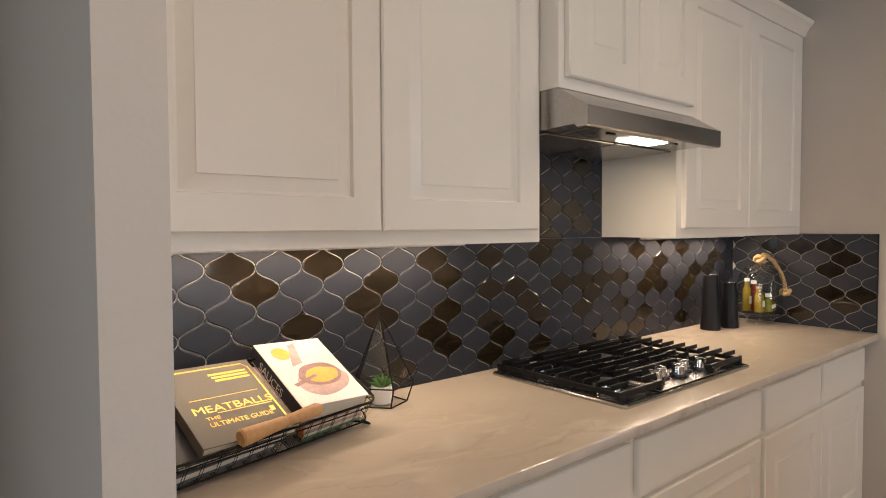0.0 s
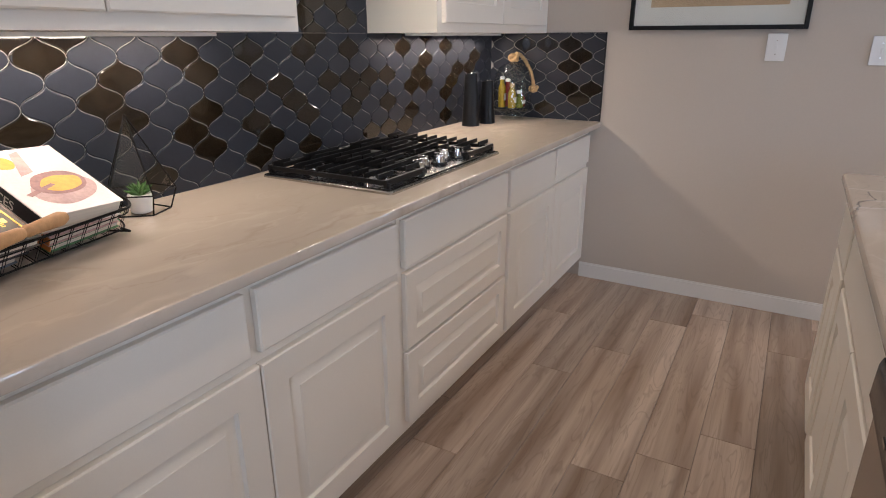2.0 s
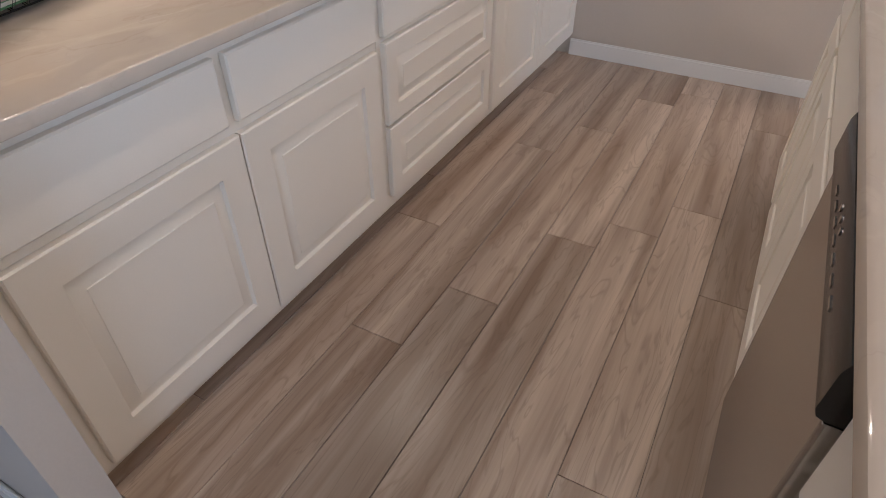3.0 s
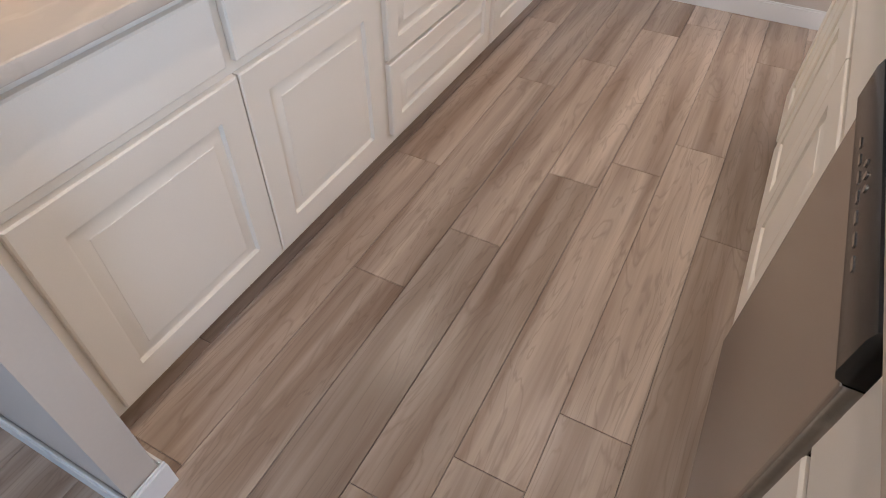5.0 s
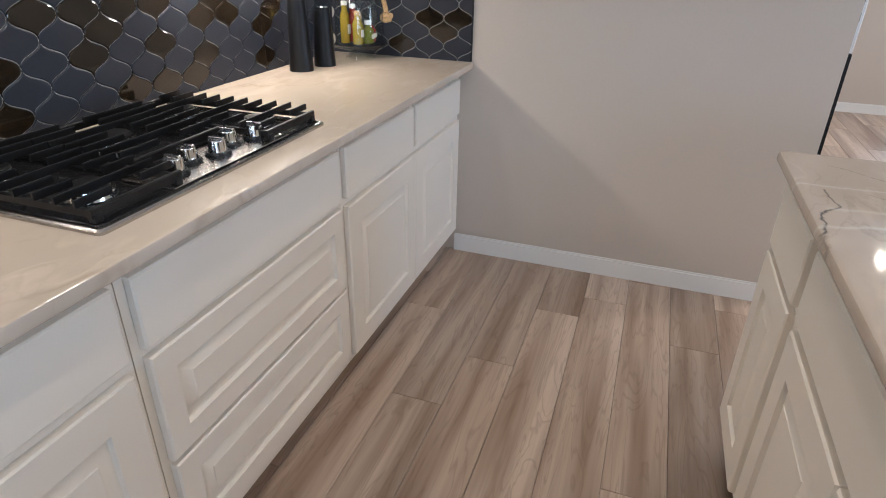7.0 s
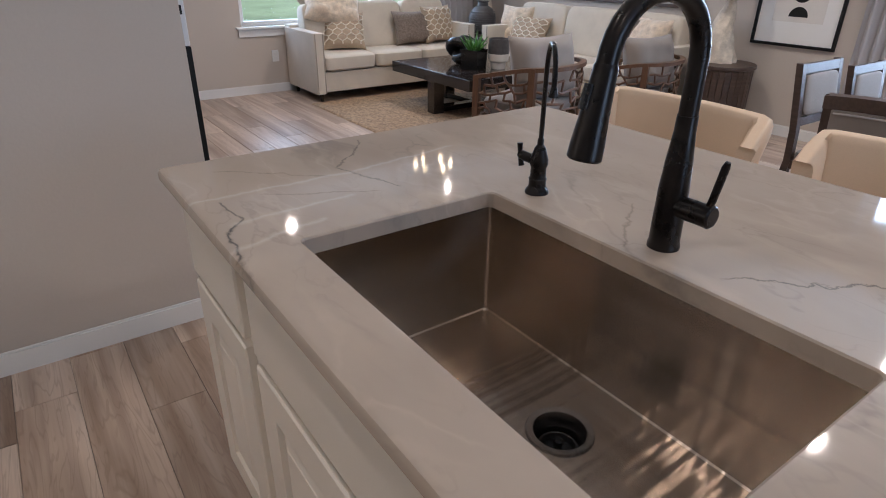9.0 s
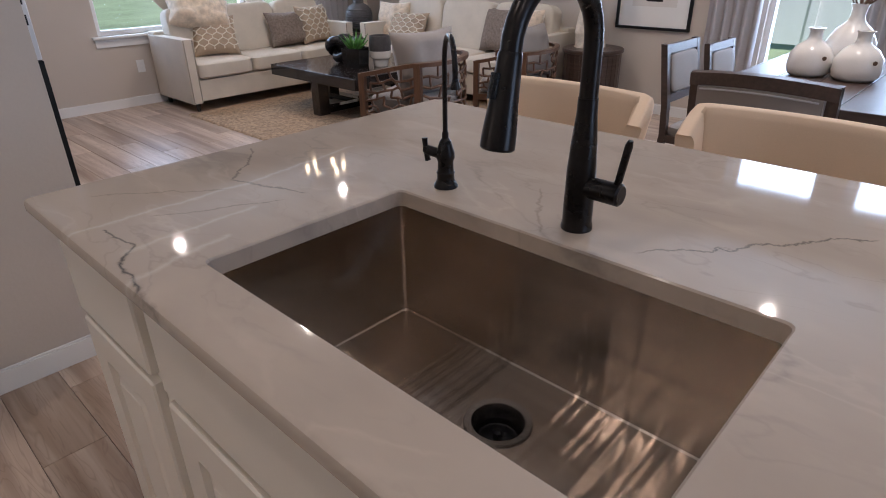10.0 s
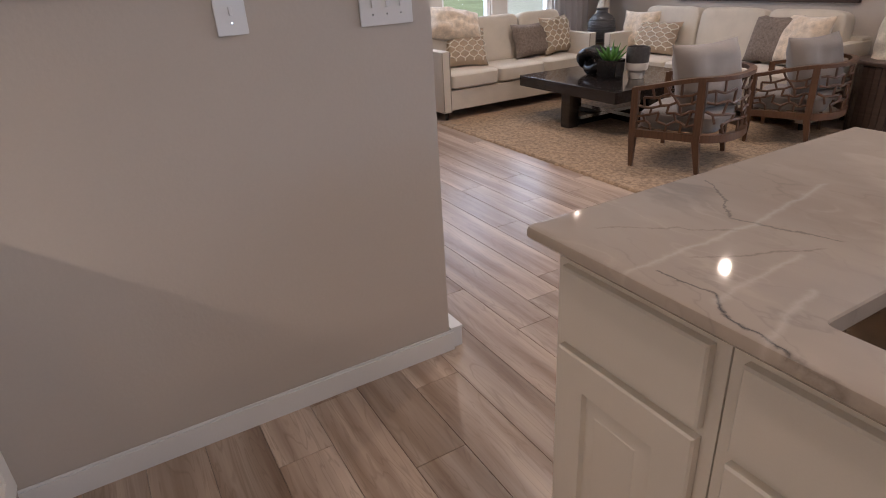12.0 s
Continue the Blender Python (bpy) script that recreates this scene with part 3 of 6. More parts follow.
FACE = 1.135
BACK = NORTH - 0.002
ZB = 0.10
cabinet("base_cabinet", "cream painted base cabinet with two doors and two drawers", PIL1 + 0.003, 1.666, ZB, 0.884, FACE, BACK,
        [("slab_front", 0.545, 1.072, 0.693, 0.846), ("slab_front", 1.103, 1.648, 0.693, 0.846), ("door", 0.545, 1.092, 0.124, 0.665), ("door", 1.096, 1.648, 0.124, 0.665)], group="base cabinets")
cabinet("drawer_cabinet", "cream painted cabinet with three drawers under the cooktop", 1.669, 2.462, ZB, 0.884, FACE, BACK,
        [("slab_front", 1.688, 2.444, 0.693, 0.846), ("drawer", 1.688, 2.444, 0.412, 0.674), ("drawer", 1.688, 2.444, 0.142, 0.400)], group="base cabinets")
cabinet("base_cabinet", "cream painted base cabinet with two doors beside the end wall", 2.465, EAST_K - 0.003, ZB, 0.884, FACE, BACK,
        [("slab_front", 2.480, 3.005, 0.693, 0.846), ("slab_front", 3.030, 3.555, 0.693, 0.846), ("door", 2.480, 3.016, 0.124, 0.665), ("door", 3.020, 3.555, 0.124, 0.665)], group="base cabinets")
whole("toe_board", Shape().box(PIL1 + 0.003, EAST_K - 0.003, FACE + 0.075, FACE + 0.09, 0, ZB), "cabinet", "recessed board under the base cabinets", "toe board", kind="structure")

UF, UBOT, UTOP = 1.412, 1.371, 2.36
cabinet("wall_cabinet", "cream painted wall cabinet with two raised panel doors", PIL1 + 0.003, 1.624, UBOT, UTOP, UF, BACK,
        [("door", 0.530, 1.058, UBOT + 0.036, UTOP - 0.03), ("door", 1.062, 1.598, UBOT + 0.036, UTOP - 0.03)], group="wall cabinets")
cabinet("wall_cabinet", "cream painted wall cabinet with two doors beside the hood", 2.392, EAST_K - 0.003, UBOT, UTOP, UF, BACK,
        [("door", 2.428, 2.963, UBOT + 0.036, UTOP - 0.03), ("door", 2.967, 3.522, UBOT + 0.036, UTOP - 0.03)], group="wall cabinets")
cabinet("hood_cabinet", "short cream painted cabinet above the range hood", 1.627, 2.389, 1.812, UTOP, 1.345, BACK,
        [("door", 1.655, 2.006, 1.845, UTOP - 0.03), ("door", 2.010, 2.361, 1.845, UTOP - 0.03)], group="wall cabinets")


def crown(path):
    """Crown moulding swept round a path of (x, y), outward to the right of it."""
    prof = [(0.0, 0.0), (0.010, 0.0), (0.014, 0.012), (0.030, 0.040), (0.045, 0.052), (0.050, 0.070), (0.0, 0.070)]
    loops = []
    for i, p in enumerate(path):
        a, b = Vector(path[max(i - 1, 0)]), Vector(path[min(i + 1, len(path) - 1)])
        p = Vector(p)
        n0 = (p - a).normalized() if i else (b - p).normalized()
        n1 = (b - p).normalized() if i < len(path) - 1 else n0
        o0, o1 = Vector((n0.y, -n0.x)), Vector((n1.y, -n1.x))
        o = (o0 + o1) / (1 + o0.dot(o1))
        loops.append([(p.x + o.x * u, p.y + o.y * u, UTOP - 0.012 + w) for u, w in prof])
    return Shape().rings(loops)


UD = UF - 0.001
whole("crown_moulding", crown([(PIL1 + 0.003, UD), (1.6255, UD), (1.6255, 1.344), (2.3905, 1.344), (2.3905, UD), (EAST_K - 0.003, UD)]), "cabinet",
      "cream crown moulding along the wall cabinets", "trim", kind="structure")


# ---- counters ----
def slab_edge(x0, x1, y0, y1, z0, z1, r):
    return Shape().box(x0, x1, y0, y1, z0, z1, r)


TOP = 0.914
whole("countertop", slab_edge(PIL1 + 0.002, EAST_K - 0.002, 1.069, NORTH - 0.002, TOP - 0.03, TOP, 0.007), "counter", "cream quartz countertop along the wall", "countertop")

ISX0, ISX1, ISY0, ISY1 = -0.75, 2.709, -1.165, -0.009
SX0, SX1, SY0, SY1 = 1.482, 2.190, -0.527, -0.121


def slab_with_hole(x0, x1, y0, y1, z0, z1, hx0, hx1, hy0, hy1, r):
    def ring(i, z, c):
        pts = []
        for cx, cy, a0 in ((x1 - c, y1 - c, 0), (x0 + c, y1 - c, 90), (x0 + c, y0 + c, 180), (x1 - c, y0 + c, 270)):
            for k in range(4):
                a = radians(a0 + 30 * k)
                pts.append((cx + (c - i) * math.cos(a), cy + (c - i) * math.sin(a), z))
        return pts
    def hole(i, z, c=0.012):
        pts = []
        for cx, cy, a0 in ((hx1 - c, hy1 - c, 0), (hx0 + c, hy1 - c, 90), (hx0 + c, hy0 + c, 180), (hx1 - c, hy0 + c, 270)):
            for k in range(4):
                a = radians(a0 + 30 * k)
                pts.append((cx + (c + i) * math.cos(a), cy + (c + i) * math.sin(a), z))
        return pts
    c = 0.014
    return Shape().rings([hole(0, z0), hole(0, z1 - 0.003), hole(0.003, z1), ring(r, z1, c), ring(r * 0.3, z1 - r * 0.3, c), ring(0, z1 - r, c), ring(0, z0 + r, c), ring(r, z0, c), hole(0, z0)], cap=False, close_back=False)


whole("island_countertop", slab_with_hole(ISX0, ISX1, ISY0, ISY1, TOP - 0.032, TOP, SX0, SX1, SY0, SY1, 0.010), "quartzite", "white veined quartzite island countertop with sink cut-out", "countertop")

IF = -0.052
IB = -0.82
group_i = "island cabinets"
cabinet("island_cabinet", "cream painted island cabinet with a drawer and a door", 2.272, 2.650, ZB, 0.880, IF, IB,
        [("slab_front", 2.297, 2.627, 0.690, 0.850), ("door", 2.297, 2.627, 0.124, 0.670)], True, group_i)
cabinet("sink_cabinet", "cream painted sink cabinet with a false front and two doors", 1.372, 2.269, ZB, 0.560, IF, IB,
        [("door", 1.812, 2.242, 0.124, 0.665), ("door", 1.388, 1.808, 0.124, 0.665)], True, group_i)
part("front_rail", Shape().box(-0.448, 0.448, 0.0, 0.02, 0.561, 0.880), "cabinet", bpy.data.objects["sink_cabinet"])
part("false_front", panel_front(0.854, 0.160, False), "cabinet", bpy.data.objects["sink_cabinet"], at=pose(-0.4215, -0.0005, 0.690))
cabinet("island_cabinet", "cream painted island cabinet beside the dishwasher", -0.70, 0.763, ZB, 0.880, IF, IB,
        [("slab_front", 0.09, 0.748, 0.690, 0.850), ("door", 0.09, 0.418, 0.124, 0.670), ("door", 0.422, 0.748, 0.124, 0.670)], True, group_i)
whole("island_back_panel", Shape().box(-0.70, 2.650, IB - 0.022, IB - 0.002, 0.0, 0.880, 0.002), "cabinet", "cream painted back panel of the island", "panel", kind="structure")
whole("island_toe_board", Shape().box(-0.69, 2.61, IF - 0.09, IF - 0.075, 0, ZB), "cabinet", "recessed board under the island cabinets", "toe board", kind="structure")

# dishwasher
dw = thing("dishwasher", "stainless steel dishwasher with a black control panel in the island", "dishwasher", (1.068, IF, 0))
part("body", Shape().box(-0.298, 0.298, -0.56, -0.002, 0.10, 0.874), "black_plastic", dw)
part("door", Shape().box(-0.298, 0.298, 0.0, 0.030, 0.115, 0.780, 0.006), "steel", dw, "brushed steel door")
prof = [(0.0, 0.783), (0.028, 0.783), (0.038, 0.787), (0.042, 0.797), (0.040, 0.855), (0.036, 0.868), (0.028, 0.873), (0.0, 0.873)]
panel = part("control_panel", Shape().rings([[(-0.298, y, z) for y, z in prof], [(0.298, y, z) for y, z in prof]]), "black_plastic", dw, "glossy black control panel")
for k in range(7):
    part("button", Shape().box(-0.16 + 0.045 * k, -0.135 + 0.045 * k, 0.0405, 0.0425, 0.815, 0.821), "steel", panel)
for k in range(3):
    part("indicator", Shape().lathe([(0.006, 0), (0.006, 0.002)], 10), "steel", panel, at=pose(-0.02 + 0.03 * k, 0.0405, 0.838, -90))

# ---- sink ----
sink = thing("sink", "undermount stainless steel kitchen sink", "sink", ((SX0 + SX1) / 2, (SY0 + SY1) / 2, 0))
hw, hd, ZS = (SX1 - SX0) / 2 + 0.006, (SY1 - SY0) / 2 + 0.006, 0.636


def rrect(w, d, c, z, n=4):
    pts = []
    for sx, sy, a0 in ((1, 1, 0), (-1, 1, 90), (-1, -1, 180), (1, -1, 270)):
        for k in range(n):
            a = radians(a0 + 90 * k / (n - 1))
            pts.append((sx * (w - c) + c * math.cos(a), sy * (d - c) + c * math.sin(a), z))
    return pts


def drain_ring(z, r=0.056, n=16):
    out = []
    for sx, sy, a0 in ((1, 1, 0), (-1, 1, 90), (-1, -1, 180), (1, -1, 270)):
        for k in range(4):
            a = radians(a0 + 90 * (k + 0.5) / 4)
            out.append((DX + r * math.cos(a), DY + r * math.sin(a), z))
    return out


DX, DY = -0.004, -0.072
basin = Shape().rings([rrect(hw + 0.02, hd + 0.02, 0.014, 0.881), rrect(hw, hd, 0.012, 0.881), rrect(hw, hd, 0.012, ZS + 0.003), rrect(hw - 0.003, hd - 0.003, 0.012, ZS), drain_ring(ZS - 0.006)], cap=False, close_back=False)
part("basin", basin, "steel_sink", sink, smooth=25)
drain = part("drain", Shape().lathe([(0.058, -0.003), (0.056, 0.0015), (0.045, 0.0), (0.041, -0.012), (0.041, -0.05)], 32, caps=False), "steel", sink, "bright steel drain flange", at=pose(DX, DY, ZS - 0.003))
part("strainer", Shape().lathe([(0.041, -0.05), (0.034, -0.034), (0.030, -0.034), (0.026, -0.044), (0.008, -0.040), (0.008, -0.022), (0.005, -0.018), (0.001, -0.018)], 24, caps=False), "black_plastic", drain)

# ---- taps ----
tap = thing("kitchen_faucet", "dark bronze pull-down gooseneck faucet beside the sink", "faucet", (1.838, -0.600, TOP))
head = Vector((0.012, 0.182, 0))
u = head.normalized()
R = head.length / 2
pts = [(0, 0, 0.20)] + [(u.x * (R - R * math.cos(radians(a))), u.y * (R - R * math.cos(radians(a))), 0.295 + R * math.sin(radians(a))) for a in range(0, 177, 11)]
part("body", Shape().lathe([(0.026, 0.0), (0.026, 0.006), (0.0245, 0.012), (0.0235, 0.10), (0.020, 0.15), (0.016, 0.19), (0.0155, 0.215)], 24), "bronze", tap)
part("gooseneck", Shape().tube(pts, 0.0145, 14), "bronze", tap)
end, before = Vector(pts[-1]), Vector(pts[-2])
dirn = (end - before).normalized()
spray = part("spray_head", Shape().tube([end + dirn * s for s in (0.0, 0.004, 0.008, 0.062, 0.105, 0.122, 0.125)], [0.0150, 0.0165, 0.0165, 0.0195, 0.0235, 0.0240, 0.0215], 18), "bronze", tap)
part("spray_button", Shape().tube([end + dirn * 0.030 + Vector((0.004, 0.018, 0.006)), end + dirn * 0.062 + Vector((0.004, 0.021, 0.006))], 0.0065, 10), "black_plastic", spray)
lever = part("lever_hub", Shape().tube([(-0.015, 0, 0.075), (-0.052, 0.0, 0.075), (-0.070, 0, 0.075), (-0.073, 0, 0.075)], [0.018, 0.018, 0.0185, 0.015], 18), "bronze", tap)
part("lever", Shape().tube([(-0.062, 0.0, 0.086), (-0.066, 0.0, 0.10), (-0.075, 0, 0.155), (-0.077, 0, 0.163)], [0.0055, 0.006, 0.0062, 0.004], 10), "bronze", lever)

tap2 = thing("filter_faucet", "small dark bronze drinking water faucet beside the sink", "faucet", (2.136, -0.600, TOP))
part("body", Shape().lathe([(0.024, 0.0), (0.024, 0.004), (0.0205, 0.010), (0.0175, 0.015), (0.0175, 0.026), (0.0185, 0.03), (0.016, 0.034), (0.0155, 0.052), (0.0185, 0.060), (0.018, 0.07), (0.011, 0.092), (0.0065, 0.098), (0.0065, 0.108), (0.004, 0.112)], 20), "bronze", tap2)
R2 = 0.055
u2 = Vector((-0.79, 0.61, 0)).normalized()
pts = [(0, 0, 0.10), (0, 0, 0.2)] + [(u2.x * (R2 - R2 * math.cos(radians(a))), u2.y * (R2 - R2 * math.cos(radians(a))), 0.235 + 1.0 * R2 * math.sin(radians(a))) for a in range(0, 181, 15)]
pts += [(pts[-1][0], pts[-1][1], 0.225)]
part("spout", Shape().tube(pts, 0.0048, 10), "bronze", tap2)
part("tip", Shape().lathe([(0.005, 0.006), (0.0065, 0.0), (0.0085, -0.008), (0.0085, -0.011)], 14), "bronze", tap2, at=pose(pts[-1][0], pts[-1][1], 0.222))
valve = part("valve", Shape().tube([(0.012, 0.006, 0.066), (0.034, 0.016, 0.072), (0.040, 0.019, 0.073)], [0.010, 0.010, 0.006], 12), "bronze", tap2)
for s in (-1, 1):
    part("cross_handle", Shape().tube([(0.036, 0.018, 0.073), (0.034 + s * 0.004, 0.018, 0.073 + s * 0.022)], [0.0045, 0.006], 10), "bronze", valve)

# ---- range hood ----
hood = thing("range_hood", "stainless steel under-cabinet range hood with a lit lamp", "range hood", (2.008, NORTH - 0.009, 0))
HW = 0.380
side = [(0.0, 1.811), (-0.395, 1.811), (-0.497, 1.748), (-0.497, 1.695), (-0.490, 1.691), (-0.462, 1.691), (-0.452, 1.701), (0.0, 1.690)]
part("canopy", Shape().rings([[(-HW, y, z) for y, z in side], [(HW, y, z) for y, z in side]]), "steel", hood, smooth=25)
tilt_h = pose(0, 0, 1.690, -1.4, 0, 0)
for k in (-1, 1):
    part("filter", Shape().box(k * 0.18 - 0.172, k * 0.18 + 0.172, -0.325, -0.03, -0.009, -0.003, 0.001), "steel", hood, at=tilt_h)
part("lamp_lens", Shape().box(-0.05, 0.14, -0.435, -0.360, -0.009, -0.003, 0.002), "lamp_glow", hood, "lit frosted lamp lens", at=tilt_h)
part("lamp_plate", Shape().box(-0.30, 0.30, -0.450, -0.335, -0.0045, -0.0015), "steel", hood, at=tilt_h)
for k in range(2):
    part("switch", Shape().box(-0.20 + 0.36 * k, -0.165 + 0.36 * k, -0.440, -0.428, -0.010, -0.0045), "black_plastic", hood, at=tilt_h)
whole("strip_lamp", Shape().box(0.60, 1.50, 1.600, 1.630, 1.360, 1.3705, 0.002), "white_plastic", "slim white strip lamp under the wall cabinet", "lamp", "strip lamps")
whole("strip_lamp", Shape().box(2.50, 3.40, 1.600, 1.630, 1.360, 1.3705, 0.002), "white_plastic", "slim white strip lamp under the wall cabinet", "lamp", "strip lamps")

# ---- cooktop ----
CX0, CX1, CY0, CY1 = 1.694, 2.462, 1.164, 1.688
cook = thing("cooktop", "black gas cooktop with cast iron grates and steel trim", "cooktop", ((CX0 + CX1) / 2, (CY0 + CY1) / 2, TOP))
cw, cd = (CX1 - CX0) / 2, (CY1 - CY0) / 2
part("tray", Shape().rings([rrect(cw, cd, 0.012, 0.0), rrect(cw, cd, 0.012, 0.006), rrect(cw - 0.004, cd - 0.004, 0.012, 0.010)]), "steel", cook, "steel rim")
part("top_plate", Shape().rings([rrect(cw - 0.012, cd - 0.012, 0.01, 0.0105), rrect(cw - 0.014, cd - 0.014, 0.01, 0.0125), rrect(cw - 0.03, cd - 0.03, 0.01, 0.011)]), "black_enamel", cook, "glossy black enamel plate")
part("control_strip", Shape().box(-0.19, 0.22, -cd + 0.012, -cd + 0.145, 0.0128, 0.0155, 0.001), "steel", cook, "bare steel control strip")
for bx, by, br in ((-0.27, 0.13, 0.042), (-0.27, -0.12, 0.05), (0.0, 0.10, 0.06), (0.27, 0.13, 0.05), (0.27, -0.12, 0.038)):
    burner = part("burner", Shape().lathe([(br, 0.0), (br * 0.96, 0.010), (br * 0.8, 0.012), (br * 0.78, 0.016)], 24), "chrome", cook, "bright burner ring", at=pose(bx, by, 0.0128))
    part("burner_cap", Shape().lathe([(br * 0.76, 0.016), (br * 0.80, 0.019), (br * 0.74, 0.024), (br * 0.2, 0.026)], 24), "cast_iron", burner)


def bar(s, a, b, w=0.0045, top=0.052, bottom=0.038):
    a, b = Vector(a), Vector(b)
    n = (b - a).normalized()
    n = Vector((-n.y, n.x)) * w
    s.rings([[(p.x, p.y, z) for p in (a - n, b - n, b + n, a + n)] for z in (bottom, top - 0.002)] + [[(p.x, p.y, top) for p in (a - n * 0.6, b - n * 0.6, b + n * 0.6, a + n * 0.6)]])


def grate(gx0, gx1, gy0, gy1, fingers):
    """A cast grate: tall thin bars along x on a low frame, broken over the burners."""
    s = Shape()
    for p, q in (((gx0, gy0), (gx1, gy0)), ((gx0, gy1), (gx1, gy1))):
        bar(s, p, q, 0.0055, 0.040, 0.022)
    for x in (gx0 + 0.012, gx1 - 0.012):
        bar(s, (x, gy0), (x, gy1), 0.005, 0.036, 0.022)
    mx = (gx0 + gx1) / 2
    for k in range(fingers):
        y = gy0 + (gy1 - gy0) * (k + 0.5) / fingers
        if k % 3 == 1:
            bar(s, (gx0 - 0.004, y), (gx1 + 0.004, y), 0.0026, 0.055, 0.040)
        else:
            bar(s, (gx0 - 0.004, y), (mx - 0.035, y), 0.0026, 0.055, 0.040)
            bar(s, (mx + 0.035, y), (gx1 + 0.004, y), 0.0026, 0.055, 0.040)
    for x in (gx0 + 0.012, gx1 - 0.012):
        for y in (gy0, gy1):
            s.box(x - 0.009, x + 0.009, y - 0.009, y + 0.009, 0.0125, 0.030, 0.003)
    return s


part("grate", grate(-0.372, -0.150, -cd + 0.030, cd - 0.022, 10), "cast_iron", cook, "cast iron grate")
part("grate", grate(-0.142, 0.142, -cd + 0.160, cd - 0.022, 7), "cast_iron", cook, "cast iron grate")
part("grate", grate(0.150, 0.372, -cd + 0.030, cd - 0.022, 10), "cast_iron", cook, "cast iron grate")
for kx, ky in ((-0.12, 0.07), (-0.05, 0.095), (0.02, 0.07), (0.09, 0.095), (0.16, 0.07)):
    knob = part("knob", Shape().lathe([(0.025, 0.0), (0.025, 0.004), (0.0215, 0.007), (0.0200, 0.032), (0.0185, 0.035)], 24), "chrome", cook, "brushed steel knob", at=pose(kx, -cd + ky, 0.0158))
    part("grip", Shape().box(-0.005, 0.005, -0.019, 0.019, 0.034, 0.041, 0.002), "chrome", knob)
    part("collar", Shape().lathe([(0.030, -0.0003), (0.030, 0.005), (0.0265, 0.009), (0.0225, 0.009)], 24, caps=False), "black_plastic", knob, "black collar")

# ---- picture and switches on the end wall ----
dice_photo = random.Random(3)
PX = EAST_K - 0.002
pic = thing("framed_picture", "black framed photograph of two stacked stoneware bowls", "picture", (PX, 0.568, 1.383))
PWD, PHT = 0.792, 1.04
f = Shape()
for s in ((-PWD / 2, -PWD / 2 + 0.02, 0, PHT), (PWD / 2 - 0.02, PWD / 2, 0, PHT)):
    f.box(-0.03, 0, s[0], s[1], s[2], s[3], 0.002)
f.box(-0.03, 0, -PWD / 2 + 0.02, PWD / 2 - 0.02, 0, 0.02, 0.002)
f.box(-0.03, 0, -PWD / 2 + 0.02, PWD / 2 - 0.02, PHT - 0.02, PHT, 0.002)
part("frame", f, "black_frame", pic)
part("mat", Shape().box(-0.010, -0.004, -PWD / 2 + 0.02, PWD / 2 - 0.02, 0.02, PHT - 0.02), "mat_board", pic, "white mat board")
M["photo_dark"] = material("photo_dark", (0.009, 0.008, 0.007), 0.9, vary=0.3, scale=2)
M["photo_tan"] = material("photo_tan", (0.56, 0.41, 0.26), 0.9, vary=0.12, scale=3)
M["photo_bowl"] = material("photo_bowl", (0.50, 0.48, 0.45), 0.9, vary=0.16, scale=5, fine=60)
M["photo_bowl_in"] = material("photo_bowl_inside", (0.40, 0.38, 0.36), 0.9, vary=0.2, scale=5, fine=60)
IY0, IY1, IZ0, IZ1 = -0.306, 0.300, 0.105, PHT - 0.105
HZ = 0.30
def flat(pts, x):
    return Shape().rings([[(x + 0.001, a, b) for a, b in pts], [(x, a, b) for a, b in pts]])
part("print", flat([(IY0, HZ + 0.01), (IY0, IZ1), (IY1, IZ1), (IY1, HZ - 0.012)], -0.0115), "photo_dark", pic, "dark background of the print")
part("print_table", flat([(IY0, IZ0), (IY0, HZ + 0.01), (IY1, HZ - 0.012), (IY1, IZ0)], -0.0115), "photo_tan", pic, "tan tabletop in the print")
bc = -0.005
lower = [(bc + 0.190, 0.405)] + [(bc + 0.186 * math.cos(radians(a)), 0.395 + 0.165 * math.sin(radians(a))) for a in range(-8, -173, -11)] + [(bc - 0.190, 0.425)]
lower = [(a, max(b, 0.235)) for a, b in lower]
part("print_bowl", flat(lower, -0.0145), "photo_bowl", pic, "pale bowl in the print")
tilt = [(0.172 * math.cos(radians(a)), 0.120 * math.sin(radians(a))) for a in range(0, 360, 15)]
ca, sa = math.cos(radians(-20)), math.sin(radians(-20))
part("print_bowl", flat([(bc - 0.02 + a * ca - b * sa, 0.455 + a * sa + b * ca) for a, b in tilt], -0.0130), "photo_bowl_in", pic, "speckled bowl in the print")
part("print_shadow", flat([(0.06 + 0.13 * math.cos(radians(a)), 0.245 + 0.022 * math.sin(radians(a))) for a in range(0, 360, 20)], -0.0122), "pale_wood", pic, "soft brown shadow in the print")
for k in range(26):
    a, b = dice_photo.uniform(-0.13, 0.13), dice_photo.uniform(-0.045, 0.045)
    part("speckle", flat([(bc - 0.02 + a * ca - b * sa + 0.003 * math.cos(w), 0.455 + a * sa + b * ca + 0.003 * math.sin(w)) for w in (0, 1.2, 2.5, 3.8, 5)], -0.0136), "photo_dark", pic)
gl = part("glazing", Shape().box(-0.019, -0.017, -PWD / 2 + 0.02, PWD / 2 - 0.02, 0.02, PHT - 0.02), "glass", pic, smooth=0)
gl.visible_shadow = False


